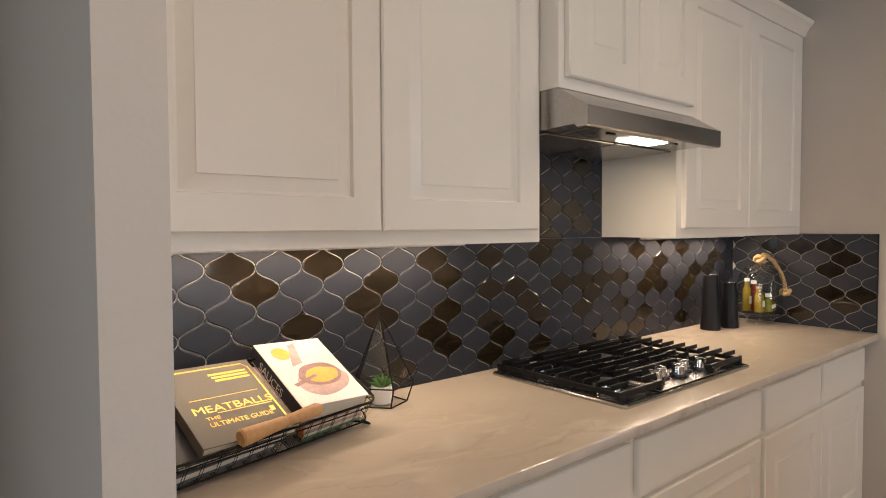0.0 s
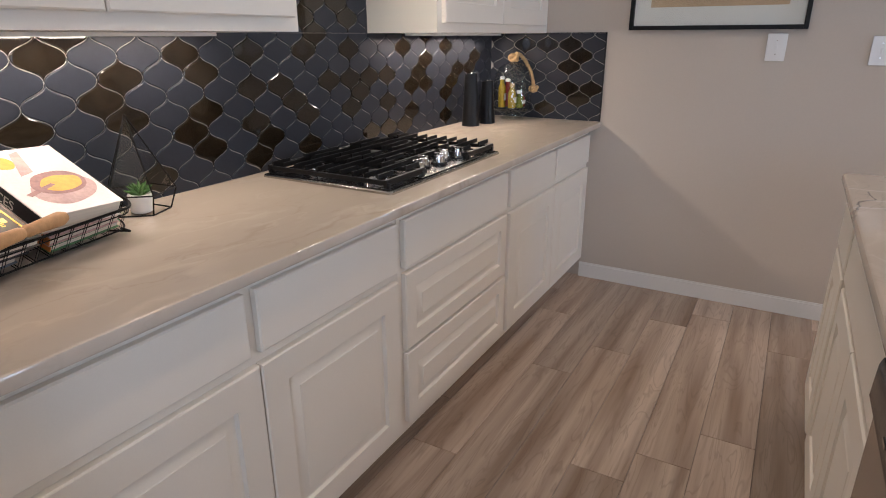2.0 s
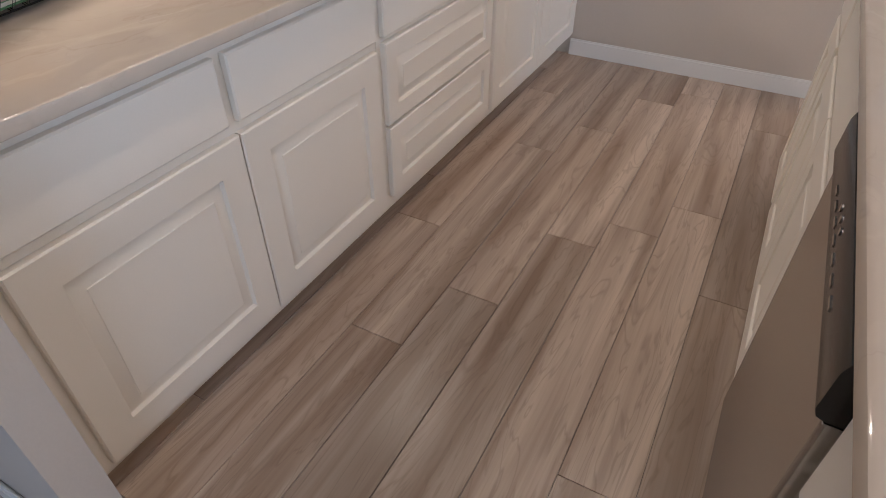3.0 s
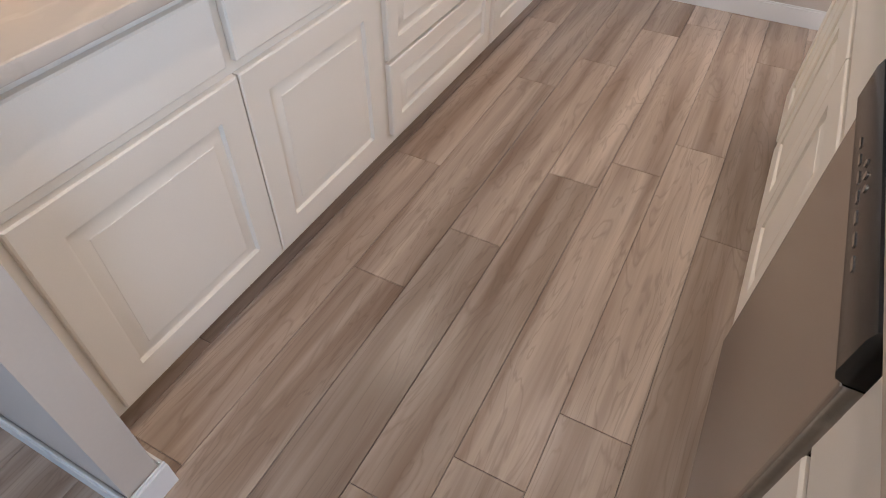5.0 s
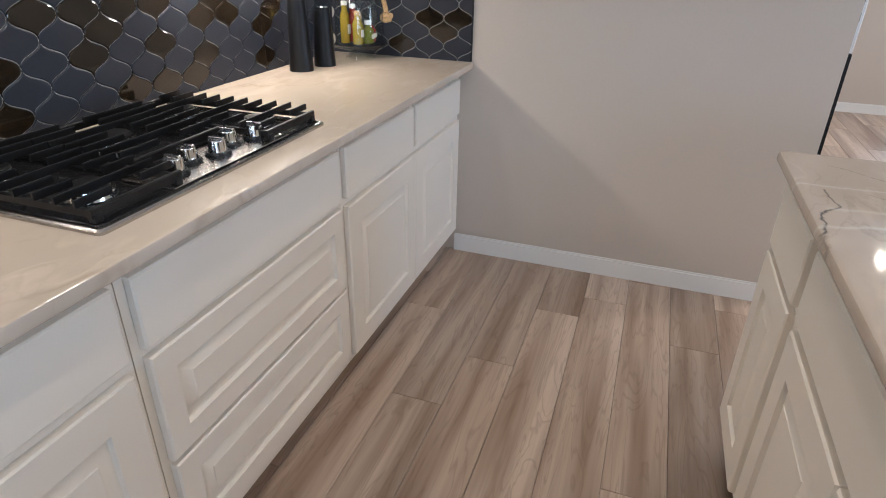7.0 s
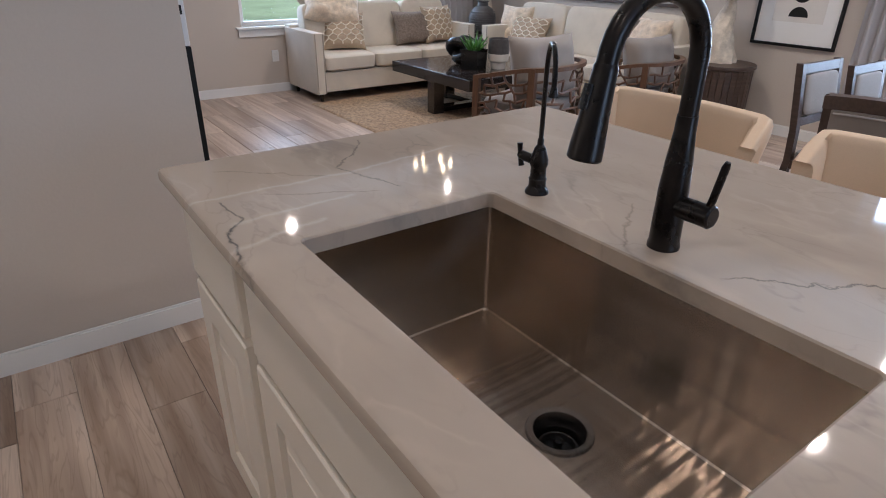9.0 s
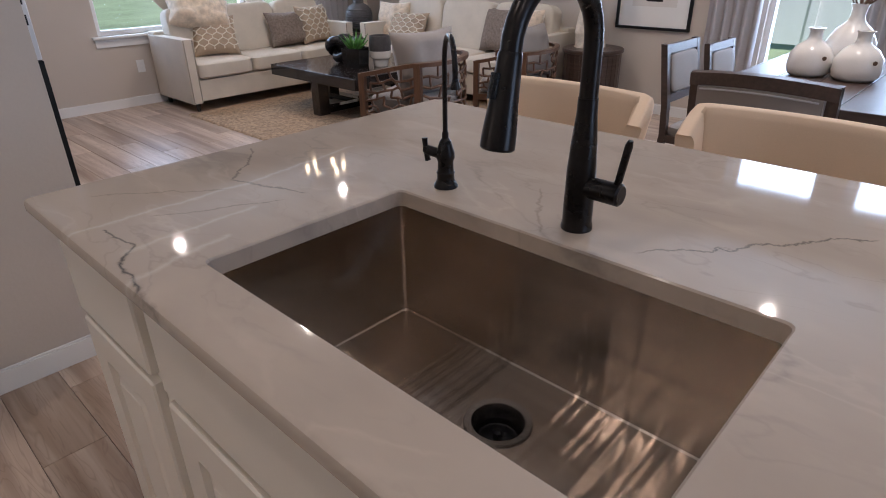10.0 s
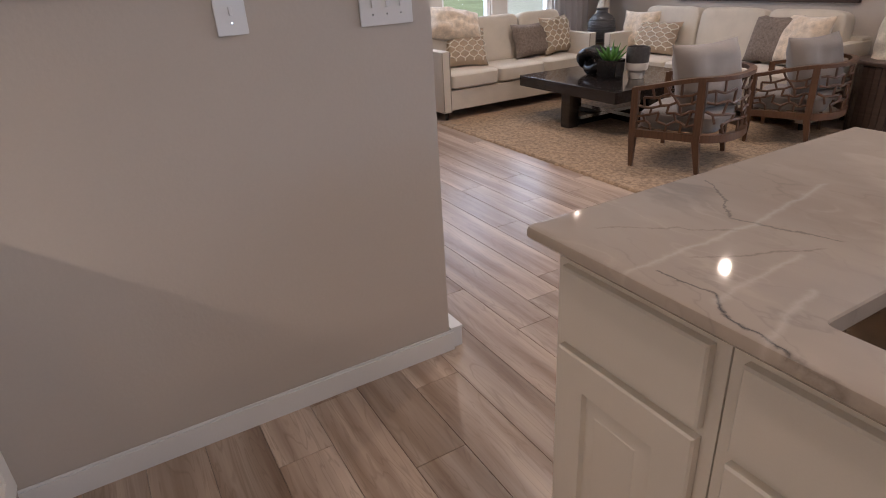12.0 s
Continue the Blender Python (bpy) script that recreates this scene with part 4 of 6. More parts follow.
def switch_plate(y, z, w, h, toggles, label):
    sw = thing("light_switch", label, "light switch", (PX, y, z))
    part("plate", Shape().box(-0.007, 0, -w / 2, w / 2, -h / 2, h / 2, 0.003), "white_plastic", sw)
    for k in range(toggles):
        c = (k - (toggles - 1) / 2) * 0.046
        part("toggle", Shape().box(-0.014, -0.0065, c - 0.0045, c + 0.0045, -0.011, 0.011, 0.002), "white_plastic", sw)
        for s in (-1, 1):
            part("screw", Shape().lathe([(0.003, 0), (0.0025, 0.001)], 8), "chrome", sw, at=pose(-0.0068, c, s * 0.03, 0, -90))


switch_plate(0.287, 1.304, 0.082, 0.122, 1, "white single light switch on the wall")
switch_plate(-0.165, 1.292, 0.172, 0.122, 3, "white triple light switch on the wall")


# ---- backsplash ----
TX, TZ, PX_T, PZ_T = 1.092, 1.312, 0.0651, 0.0568


def lantern(n=8):
    w, h = PX_T, PZ_T
    quarter = []
    for k in range(n):
        s = k / n
        quarter.append((w * s ** 2.1 / (s ** 2.1 + (1 - s) ** 2.1), h * (1 - s)))
    out = quarter[:]
    out += [(x, -y) for x, y in [(w, 0.0)] + quarter[:0:-1]]
    out += [(-x, -y) for x, y in quarter]
    out += [(-x, y) for x, y in [(w, 0.0)] + quarter[:0:-1]]
    return list(reversed(out))


LANTERN = lantern()
DARK = {(-4, 0), (-3, 1), (-1, -1), (-1, 3), (0, 0), (1, -1), (2, 2), (3, 1), (3, 3), (4, 6), (6, 0), (6, 4), (7, 1), (7, 3), (7, 5), (10, 0), (10, 2), (10, 4), (10, 6), (11, 5), (12, 2), (13, 3), (14, -4), (14, -2), (14, 0),
        (14, 4), (14, 6), (15, -3), (15, -1), (16, 2), (17, -3), (18, -6), (18, -2), (18, 0), (18, 2), (18, 4), (19, 3), (20, -4), (20, 2), (22, 2), (22, 4), (24, 0)} | {
        (20, 6), (22, 6), (24, 6), (25, 3), (25, 5), (26, 2), (27, -1), (27, 1), (27, 3), (30, 0), (30, 4), (30, 6), (31, 3), (32, 2), (34, 2), (35, 1)}
DARK_SIDE = {(4, 0), (6, 0), (7, 1), (6, 2), (6, 4), (8, 4), (7, 5), (4, 6), (2, 0)}


def tile_shape(cx, cz, lo, hi, z0, z1):
    """Outline of a tile in the wall's plane, cut at the edges of the tiled field."""
    loops = []
    for scale, out in ((0.975, 0.0), (0.965, 0.0026), (0.900, 0.0042)):
        loops.append([(min(max(cx + x * scale, lo), hi), out, min(max(cz + y * scale, z0), z1)) for x, y in LANTERN])
    return loops


def tiled_field(parent, fields, dark, place):
    plain = {}
    for lo, hi, z0, z1, io, x_start in fields:
        for i in range(-12, 52):
            for j in range(-10, 10):
                if (i + j) % 2:
                    continue
                cx, cz = x_start + PX_T * i, TZ - PZ_T * j
                if cx + 0.05 < lo or cx - 0.05 > hi or cz + 0.045 < z0 or cz - 0.045 > z1:
                    continue
                inside = lo < cx - PX_T and cx + PX_T < hi and z0 < cz - PZ_T and cz + PZ_T < z1
                key = "tile_gloss" if (i, j) in dark else "tile_matte"
                if inside:
                    if key not in plain:
                        plain[key] = Shape().rings([[(x, -out, z) for x, out, z in lp] for lp in tile_shape(0, 0, -1, 1, -1, 1)], close_back=False).mesh("tile", key, 25)
                    ob = new("tile", plain[key])
                    ob.location = (cx, 0, cz)
                else:
                    ob = new("tile", Shape().rings([[(x, -out, z) for x, out, z in lp] for lp in tile_shape(cx, cz, lo, hi, z0, z1)], close_back=False).mesh("tile", key, 25))
                ob.parent = parent


bs = tagged(new("backsplash"), "lantern shaped slate and bronze wall tiles behind the cooktop", "backsplash", kind="structure")
bs.matrix_basis = pose(0, NORTH - 0.0045, 0)
part("grout_bed", Shape().box(PIL1 + 0.002, EAST_K - 0.002, 0.0, 0.003, TOP + 0.001, 1.370).box(1.626, 2.390, 0.0, 0.003, 1.3705, 1.690), "grout", bs, smooth=0)
tiled_field(bs, [(PIL1 + 0.002, EAST_K - 0.006, TOP + 0.001, 1.370, 0, TX)], DARK, None)
tiled_field(bs, [(1.626, 2.390, 1.371, 1.690, 0, TX)], DARK, None)
bs2 = tagged(new("backsplash"), "lantern shaped slate and bronze wall tiles on the end wall", "backsplash", kind="structure")
bs2.matrix_basis = pose(EAST_K - 0.0045, NORTH - 0.010, 0, 0, 0, -90)
SPL = NORTH - 0.010 - 1.081
part("grout_bed", Shape().box(0.0, SPL, 0.0, 0.003, TOP + 0.001, 1.370), "grout", bs2, smooth=0)
part("edge_trim", Shape().box(SPL, SPL + 0.004, -0.008, 0.003, TOP + 0.001, 1.372), "black_frame", bs2)
part("edge_trim", Shape().box(0.33, SPL + 0.004, -0.008, 0.003, 1.3705, 1.374), "black_frame", bs2)
tiled_field(bs2, [(0.0, SPL, TOP + 0.001, 1.370, 0, 0.077)], DARK_SIDE, None)


# ---- living room ----
def shaggy(x0, x1, y0, y1, h, n, m, amp, seed):
    """A thick uneven mat."""
    v, f = [], []
    for j in range(m + 1):
        for i in range(n + 1):
            x, y = x0 + (x1 - x0) * i / n, y0 + (y1 - y0) * j / m
            edge = i in (0, n) or j in (0, m)
            q = noise.noise(Vector((x * 14, y * 14, seed)))
            if edge:
                v.append((x + 0.012 * noise.noise(Vector((x * 22, y * 22, 3))), y + 0.012 * noise.noise(Vector((x * 22, y * 22, 9))), 0.001))
            else:
                v.append((x, y, h + amp * q + amp * 0.6 * noise.noise(Vector((x * 40, y * 40, seed)))))
    for j in range(m):
        for i in range(n):
            f.append((j * (n + 1) + i, j * (n + 1) + i + 1, (j + 1) * (n + 1) + i + 1, (j + 1) * (n + 1) + i))
    rim = [i for i in range(n)] + [j * (n + 1) + n for j in range(m)] + [m * (n + 1) + i for i in range(n, 0, -1)] + [j * (n + 1) for j in range(m, 0, -1)]
    f.append(tuple(reversed(rim)))
    return Shape().add(v, f)


whole("rug", shaggy(3.96, 6.92, -4.51, -2.19, 0.016, 190, 160, 0.006, 1.0), "rug", "thick woven jute rug on the plank floor", "rug", smooth=80)


def sofa(label, at, turn, length, seats, group="sofas"):
    """A sofa facing +x with its left arm at +y; the origin is the middle of its back foot line."""
    s = thing("sofa", label, "sofa", at, turn, group)
    L, D, AW = length / 2, 0.80, 0.11
    part("base", Shape().box(0.03, D - 0.015, -L + AW, L - AW, 0.10, 0.30, 0.012), "linen", s)
    part("back_frame", Shape().box(0.0, 0.16, -L + 0.01, L - 0.01, 0.10, 0.72, 0.02), "linen", s)
    for k in (-1, 1):
        y0, y1 = sorted((k * L, k * (L - AW)))
        arm = part("arm", Shape().box(0.02, D, y0, y1, 0.085, 0.690, 0.010), "linen", s)
        st = Shape()
        for e in (y0 + 0.012, y1 - 0.012):
            for n in range(30):
                st.lathe([(0.0065, 0.0), (0.0055, 0.003), (0.002, 0.0045)], 6, (0, 0, 0))
                base = len(st.v) - 18
                for q in range(base, len(st.v)):
                    px, py, pz = st.v[q]
                    st.v[q] = (D + pz - 0.0005, e + py, 0.10 + n * 0.0198 + px)
        part("nailheads", st, "nail", arm, "rows of bronze nailheads")["kind"] = "stuff"
    w = (2 * L - 2 * AW) / seats
    for k in range(seats):
        c = -L + AW + w * (k + 0.5)
        part("seat_cushion", Shape().super((0.47, c, 0.385), 0.345, w / 2 - 0.004, 0.082, 0.28, 0.22, 28, 12), "linen", s)
        part("back_cushion", Shape().super((0.0, 0.0, 0.0), 0.10, w / 2 - 0.004, 0.250, 0.30, 0.26, 28, 12), "linen", s, at=pose(0.225, c, 0.685, 0, -9, 0))
    for x in (0.07, D - 0.08):
        for y in (-L + 0.08, L - 0.08):
            part("leg", Shape().lathe([(0.018, 0.0), (0.027, 0.10)], 12), "espresso", s, "dark tapered leg", at=pose(x, y, 0))
    return s


ROOM = 0.93
S1 = (7.66, -3.24, 0)
sofa("cream linen three seat sofa with nailhead arms below the windows", S1, 180, 2.10, 3).scale = (ROOM, ROOM, 0.955)
S2 = (5.65, -4.95, 0)
sofa("cream linen three seat sofa with nailhead arms against the wall", S2, 90, 2.46, 3).scale = (ROOM, ROOM, 0.955)


def cushion(label, key, x, y, z, turn, tilt, w=0.46, h=0.42, d=0.15, ruffle=0.0, roll=0, seed=0, stripes=None):
    c = whole("throw_pillow", Shape().pillow(w, h, d, 14, ruffle, seed), key, label, "pillow", "throw pillows", at=pose(x, y, z, 0, 0, turn) @ pose(0, 0, 0, tilt, roll, 0), smooth=80)
    if stripes:
        for k in range(9):
            a = -0.42 + 0.105 * k
            pts = []
            for j in range(13):
                b = -0.8 + 1.6 * j / 12
                u = 2 * a + 0.10 * (1 if (j // 2 + k) % 2 else -1)
                t = max(0.0, (1 - u ** 4) * (1 - b ** 4)) ** 0.55
                pts.append((u * w / 2, -(d / 2 * t + 0.006), h / 2 + b * h / 2))
            part("embroidery", Shape().tube(pts, 0.006, 6), stripes, c, "raised pattern band")
    return c


M["pattern_tan"] = material("tan_pattern_fabric", (0.40, 0.31, 0.22), 0.9, vary=0.2, scale=12, fine=300, bump=0.4, bump_scale=300)
M["pattern_white"] = material("cream_band", (0.70, 0.64, 0.53), 0.9, vary=0.1, scale=20)
cushion("tan pillow with cream pattern bands on the sofa", "pattern_tan", 7.20, -2.73, 0.449, -112, -30, 0.44, 0.40, 0.15, stripes="pattern_white")
cushion("cream faux fur pillow heaped on the sofa back", "fur", 7.28, -2.66, 0.707, -100, -42, 0.62, 0.36, 0.24, 0.05, 10, 3)
cushion("brown ribbed knit pillow on the sofa", "brown_knit", 7.21, -3.61, 0.449, -90, -18, 0.50, 0.36, 0.15, 0.01)
cushion("tan pillow with cream pattern bands on the sofa", "pattern_tan", 7.21, -3.95, 0.449, -78, -16, 0.46, 0.40, 0.14, stripes="pattern_white")
cushion("cream faux fur pillow on the sofa", "fur", 6.64, -4.53, 0.449, 194, -16, 0.42, 0.42, 0.16, 0.04, 0, 5)
cushion("tan pillow with cream pattern bands on the sofa", "pattern_tan", 6.36, -4.46, 0.449, 186, -24, 0.50, 0.34, 0.14, stripes="pattern_white")
cushion("brown ribbed knit pillow on the sofa", "brown_knit", 5.18, -4.57, 0.449, 175, -18, 0.46, 0.42, 0.15, 0.01)
cushion("cream faux fur pillow on the sofa", "fur", 4.90, -4.51, 0.449, 164, -20, 0.46, 0.44, 0.18, 0.04, 0, 8)

# sheer throw hanging from the window to the sofa back
throw = Shape()
n = 16
loops = []
for k in range(n + 1):
    s = k / n
    c = Vector((7.62 - 0.13 * s, -2.24 - 0.38 * s, 1.24 - 0.38 * math.sin(s * math.pi / 2)))
    r = 0.035 + 0.075 * s
    loops.append([(c.x + 0.35 * r * math.cos(a), c.y + r * 0.8 * math.cos(a), c.z + r * math.sin(a)) for a in [2 * math.pi * q / 12 for q in range(12)]])
throw.rings(loops)
whole("throw_blanket", throw, "linen", "pale woven throw slung over the sofa corner", "blanket", smooth=80)

# coffee table
TBX, TBY = 5.924, -3.490
table = thing("coffee_table", "square espresso wood coffee table on the rug", "coffee table", (TBX, TBY, 0.018))
part("tabletop", Shape().box(-0.62, 0.62, -0.59, 0.59, 0.300, 0.395, 0.004), "espresso", table)
for dx, dy in ((0, 0.50), (0, -0.50), (0.51, 0), (-0.51, 0)):
    part("leg", Shape().box(dx - 0.055, dx + 0.055, dy - 0.055, dy + 0.055, 0.0, 0.301, 0.003), "espresso", table)
part("stretcher", Shape().box(-0.455, 0.455, -0.05, 0.05, 0.012, 0.06, 0.003), "espresso", table)
part("stretcher", Shape().box(-0.05, 0.05, 0.051, 0.445, 0.012, 0.06, 0.003).box(-0.05, 0.05, -0.445, -0.051, 0.012, 0.06, 0.003), "espresso", table)

TT = 0.414
planter = thing("potted_succulent", "green succulent in a square black pot on the coffee table", "plant", (5.780, -3.311, TT), 20)
part("pot", Shape().rings([[(sx * w, sy * w, z) for sx, sy in ((1, 1), (-1, 1), (-1, -1), (1, -1))] for w, z in ((0.082, 0.0), (0.09, 0.165), (0.082, 0.165), (0.076, 0.14))]), "black_plastic", planter)
for k in range(26):
    a, e = k * 2.4, 0.3 + 0.9 * (k / 26)
    ln = 0.15 * (0.75 + 0.25 * math.sin(k * 1.7))
    d = Vector((math.cos(a) * math.cos(e), math.sin(a) * math.cos(e), math.sin(e)))
    p0 = Vector((0, 0, 0.14)) + d * 0.015
    pts = [p0 + d * ln * s + Vector((0, 0, 0.035 * s * s)) for s in (0, 0.25, 0.5, 0.75, 1)]
    part("leaf", Shape().tube(pts, [0.007, 0.013, 0.012, 0.007, 0.001], 6), "leaf", planter)
cup = thing("ceramic_jar", "two tone jar with a dimpled dark top and pale base", "jar", (5.649, -3.493, TT))
part("base", Shape().lathe([(0.062, 0.0), (0.066, 0.01), (0.072, 0.055), (0.092, 0.075), (0.098, 0.13), (0.097, 0.134)], 28), "ceramic", cup)
part("upper", Shape().lathe([(0.0965, 0.1345), (0.098, 0.20), (0.090, 0.262), (0.084, 0.262), (0.082, 0.2)], 28), "ceramic_dark", cup, "dimpled charcoal glaze")
part("lug", Shape().tube([(-0.01, -0.094, 0.245), (-0.01, -0.125, 0.235), (-0.01, -0.125, 0.18), (-0.01, -0.098, 0.17)], 0.012, 8), "ceramic_dark", cup)
knot = thing("black_sculpture", "black knotted ceramic sculpture on the coffee table", "sculpture", (6.044, -3.429, TT), 30)
part("knot", Shape().tube([(0.13 * math.cos(2 * a) * (1 + 0.3 * math.cos(3 * a)), 0.09 * math.sin(2 * a) * (1 + 0.3 * math.cos(3 * a)), 0.125 + 0.075 * math.sin(3 * a)) for a in [2 * math.pi * k / 60 for k in range(60)]], 0.045, 12, True), "black_plastic", knot, smooth=60)


# ---- lounge chairs with pierced sides ----
def lattice(surface, nu, nv, seed, r=0.010):
    """Bars along the edges of an uneven honeycomb, laid on surface(u, v)."""
    rng = random.Random(seed)
    node = {}
    for j in range(nv + 1):
        for i in range(nu + 1):
            du = 0 if i in (0, nu) else rng.uniform(-0.32, 0.32)
            dv = 0 if j in (0, nv) else rng.uniform(-0.30, 0.30)
            node[i, j] = ((i + du) / nu, (j + dv) / nv)
    s = Shape()
    def seg(a, b):
        pts = [surface(a[0] + (b[0] - a[0]) * k / 3, a[1] + (b[1] - a[1]) * k / 3) for k in range(4)]
        s.tube(pts, r, 6)
    for j in range(nv + 1):
        for i in range(nu + 1):
            if i < nu and 0 < j < nv and rng.random() < 0.93:
                seg(node[i, j], node[i + 1, j])
            if j < nv and 0 < i < nu and (i + j) % 2 == 0:
                seg(node[i, j], node[i, j + 1])
    return s


def plan(u):
    """Round plan of the chair's side and back, u from 0 (front left) to 1 (front right)."""
    if u < 0.36:
        s = u / 0.36
        return Vector((0.30 - 0.46 * s, 0.36 - 0.015 * s, 0))
    if u > 0.64:
        s = (1 - u) / 0.36
        return Vector((0.30 - 0.46 * s, -0.36 + 0.015 * s, 0))
    a = radians(90 + (u - 0.36) / 0.28 * 180)
    return Vector((-0.16 + 0.22 * math.cos(a), 0.345 * math.sin(a), 0))


def rail_z(u):
    return 0.60 + 0.10 * math.sin(math.pi * min(max(u, 0), 1)) ** 1.2


def lounge_chair():
    c = thing("lounge_chair", "walnut lounge chair with pierced lattice sides and grey cushions", "armchair", (0, 0, 0), 0, "lounge chairs")
    def strip(u0, u1, lo, hi, t, n):
        loops = []
        for k in range(n + 1):
            u = u0 + (u1 - u0) * k / n
            p = plan(u)
            q = (plan(min(u + 0.01, 1)) - plan(max(u - 0.01, 0))).normalized()
            o = Vector((-q.y, q.x, 0)) * t
            a, b = lo(u), hi(u)
            loops.append([(*(p + o)[:2], a), (*(p + o)[:2], b), (*(p - o)[:2], b), (*(p - o)[:2], a)])
        return Shape().rings(loops)
    part("top_rail", strip(0.0, 1.0, lambda u: rail_z(u) - 0.03, rail_z, 0.024, 40), "walnut", c)
    part("seat_rail", strip(0.0, 1.0, lambda u: 0.235, lambda u: 0.29, 0.022, 40), "walnut", c)
    part("front_rail", Shape().box(0.275, 0.315, -0.335, 0.335, 0.235, 0.29, 0.004), "walnut", c)
    for u in (0.0, 1.0):
        p = plan(u)
        part("front_leg", Shape().rings([[(p.x + sx * w, p.y + sy * w, z) for sx, sy in ((1, 1), (-1, 1), (-1, -1), (1, -1))] for w, z in ((0.014, 0.0), (0.024, 0.23), (0.024, rail_z(u) - 0.005))]), "walnut", c)
    for u in (0.36, 0.64):
        p = plan(u)
        part("rear_leg", Shape().rings([[(p.x - 0.03 * (z < 0.1) + sx * w, p.y + sy * w, z) for sx, sy in ((1, 1), (-1, 1), (-1, -1), (1, -1))] for w, z in ((0.015, 0.0), (0.026, 0.23), (0.026, rail_z(u) - 0.005))]), "walnut", c)
    for k, (u0, u1, nu) in enumerate(((0.02, 0.345, 6), (0.375, 0.625, 8), (0.655, 0.98, 6))):
        def surf(u, v, u0=u0, u1=u1):
            w = u0 + (u1 - u0) * u
            p = plan(w)
            return Vector((p.x, p.y, 0.285 + (rail_z(w) - 0.03 - 0.285) * v))
        part("lattice", lattice(surf, nu + 2, 5, 11 + k), "walnut", c, "pierced honeycomb lattice", smooth=60)
    part("seat_cushion", Shape().super((0.02, 0, 0.345), 0.285, 0.30, 0.075, 0.35, 0.28, 28, 12), "grey_fabric", c)
    part("back_cushion", Shape().pillow(0.62, 0.50, 0.24, 14, 0.03, 2), "grey_fabric", c, at=pose(-0.15, 0.05, 0.40, 0, 0, 62) @ pose(0, 0, 0, 14), smooth=80)
    return c


chair = lounge_chair()
chair.matrix_basis = pose(4.643, -2.968, 0.018, 0, 0, 22) @ Matrix.Scale(ROOM, 4)
copy_thing(chair, pose(4.536, -4.057, 0.018, 0, 0, 22) @ Matrix.Scale(ROOM, 4))


# ---- side tables, lamps, vases ----
def drum_table(at, r, h, label):
    t = thing("side_table", label, "side table", at, 0, "side tables")
    part("drum", Shape().lathe([(r * 0.90, 0.0), (r * 0.90, h - 0.035)], 40), "dark_wood", t)
    for k in range(32):
        a = 2 * math.pi * k / 32
        part("slat", Shape().box(-0.022 * r / 0.26, 0.022 * r / 0.26, -0.006, 0.006, 0.002, h - 0.036, 0.003), "dark_wood", t, at=pose(r * 0.915 * math.cos(a), r * 0.915 * math.sin(a), 0, 0, 0, math.degrees(a) + 90))
    part("tabletop", Shape().lathe([(r * 0.97, h - 0.034), (r, h - 0.028), (r, h - 0.006), (r * 0.98, h)], 40), "dark_wood", t)
    return t


drum_table((4.183, -4.690, 0), 0.265, 0.565, "round dark wood drum side table beside the sofa")
drum_table((7.194, -4.555, 0), 0.26, 0.53, "round dark wood drum side table in the corner")


def table_lamp(at, label, seed):
    lamp = thing("table_lamp", label, "table lamp", at, seed * 40, "table lamps")
    v = []
    loops = []
    rng = random.Random(seed)
    for k in range(15):
        s = k / 14
        r = 0.105 * (1 - s) ** 0.75 + 0.028
        loops.append([(r * (1 + 0.25 * noise.noise(Vector((math.cos(a) * 2, math.sin(a) * 2, s * 5 + seed)))) * math.cos(a + s * 0.9) + 0.02 * math.sin(4 * s), r * (1 + 0.3 * noise.noise(Vector((math.cos(a) * 2.5, math.sin(a) * 2.5, s * 6 + seed)))) * math.sin(a + s * 0.9), 0.50 * s) for a in [2 * math.pi * q / 20 for q in range(20)]])
    part("trunk", Shape().rings(loops), "driftwood", lamp, "whitewashed driftwood base", smooth=50)
    for k in range(3):
        a = k * 2.1 + seed
        part("root", Shape().tube([(0.10 * math.cos(a + 0.5 * s), 0.10 * math.sin(a + 0.5 * s), 0.012) if s == 0 else ((0.095 - 0.055 * s) * math.cos(a + 0.5 * s), (0.095 - 0.055 * s) * math.sin(a + 0.5 * s), 0.36 * s) for s in (0, 0.25, 0.5, 0.75, 1)], [0.024, 0.026, 0.022, 0.018, 0.010], 8), "driftwood", lamp)
    part("stem", Shape().lathe([(0.008, 0.49), (0.008, 0.62)], 10), "bronze", lamp)
    part("shade", Shape().lathe([(0.20, 0.55), (0.165, 0.80), (0.162, 0.80), (0.197, 0.55)], 32, caps=False), "shade", lamp)
    return lamp


table_lamp((4.247, -4.724, 0.565), "driftwood table lamp with a cream shade on the side table", 1)
table_lamp((7.246, -4.625, 0.530), "driftwood table lamp with a cream shade in the corner", 2)
vase = thing("textured_vase", "dark ribbed ceramic bottle vase on the corner table", "vase", (7.088, -4.451, 0.530))
part("body", Shape().lathe([(0.085, 0.0), (0.125, 0.03), (0.150, 0.11), (0.150, 0.20), (0.115, 0.27), (0.062, 0.30), (0.060, 0.335), (0.075, 0.35), (0.060, 0.352), (0.05, 0.30)], 36), "ceramic_dark", vase)
for k in range(9):
    z = 0.045 + 0.024 * k
    r = 0.135 + 0.017 * math.sin(math.pi * k / 8)
    part("rib", Shape().tube([(r * math.cos(2 * math.pi * q / 40) * (1 + 0.012 * (q % 2)), r * math.sin(2 * math.pi * q / 40) * (1 + 0.012 * (q % 2)), z) for q in range(40)], 0.006, 5, True), "ceramic_dark", vase)

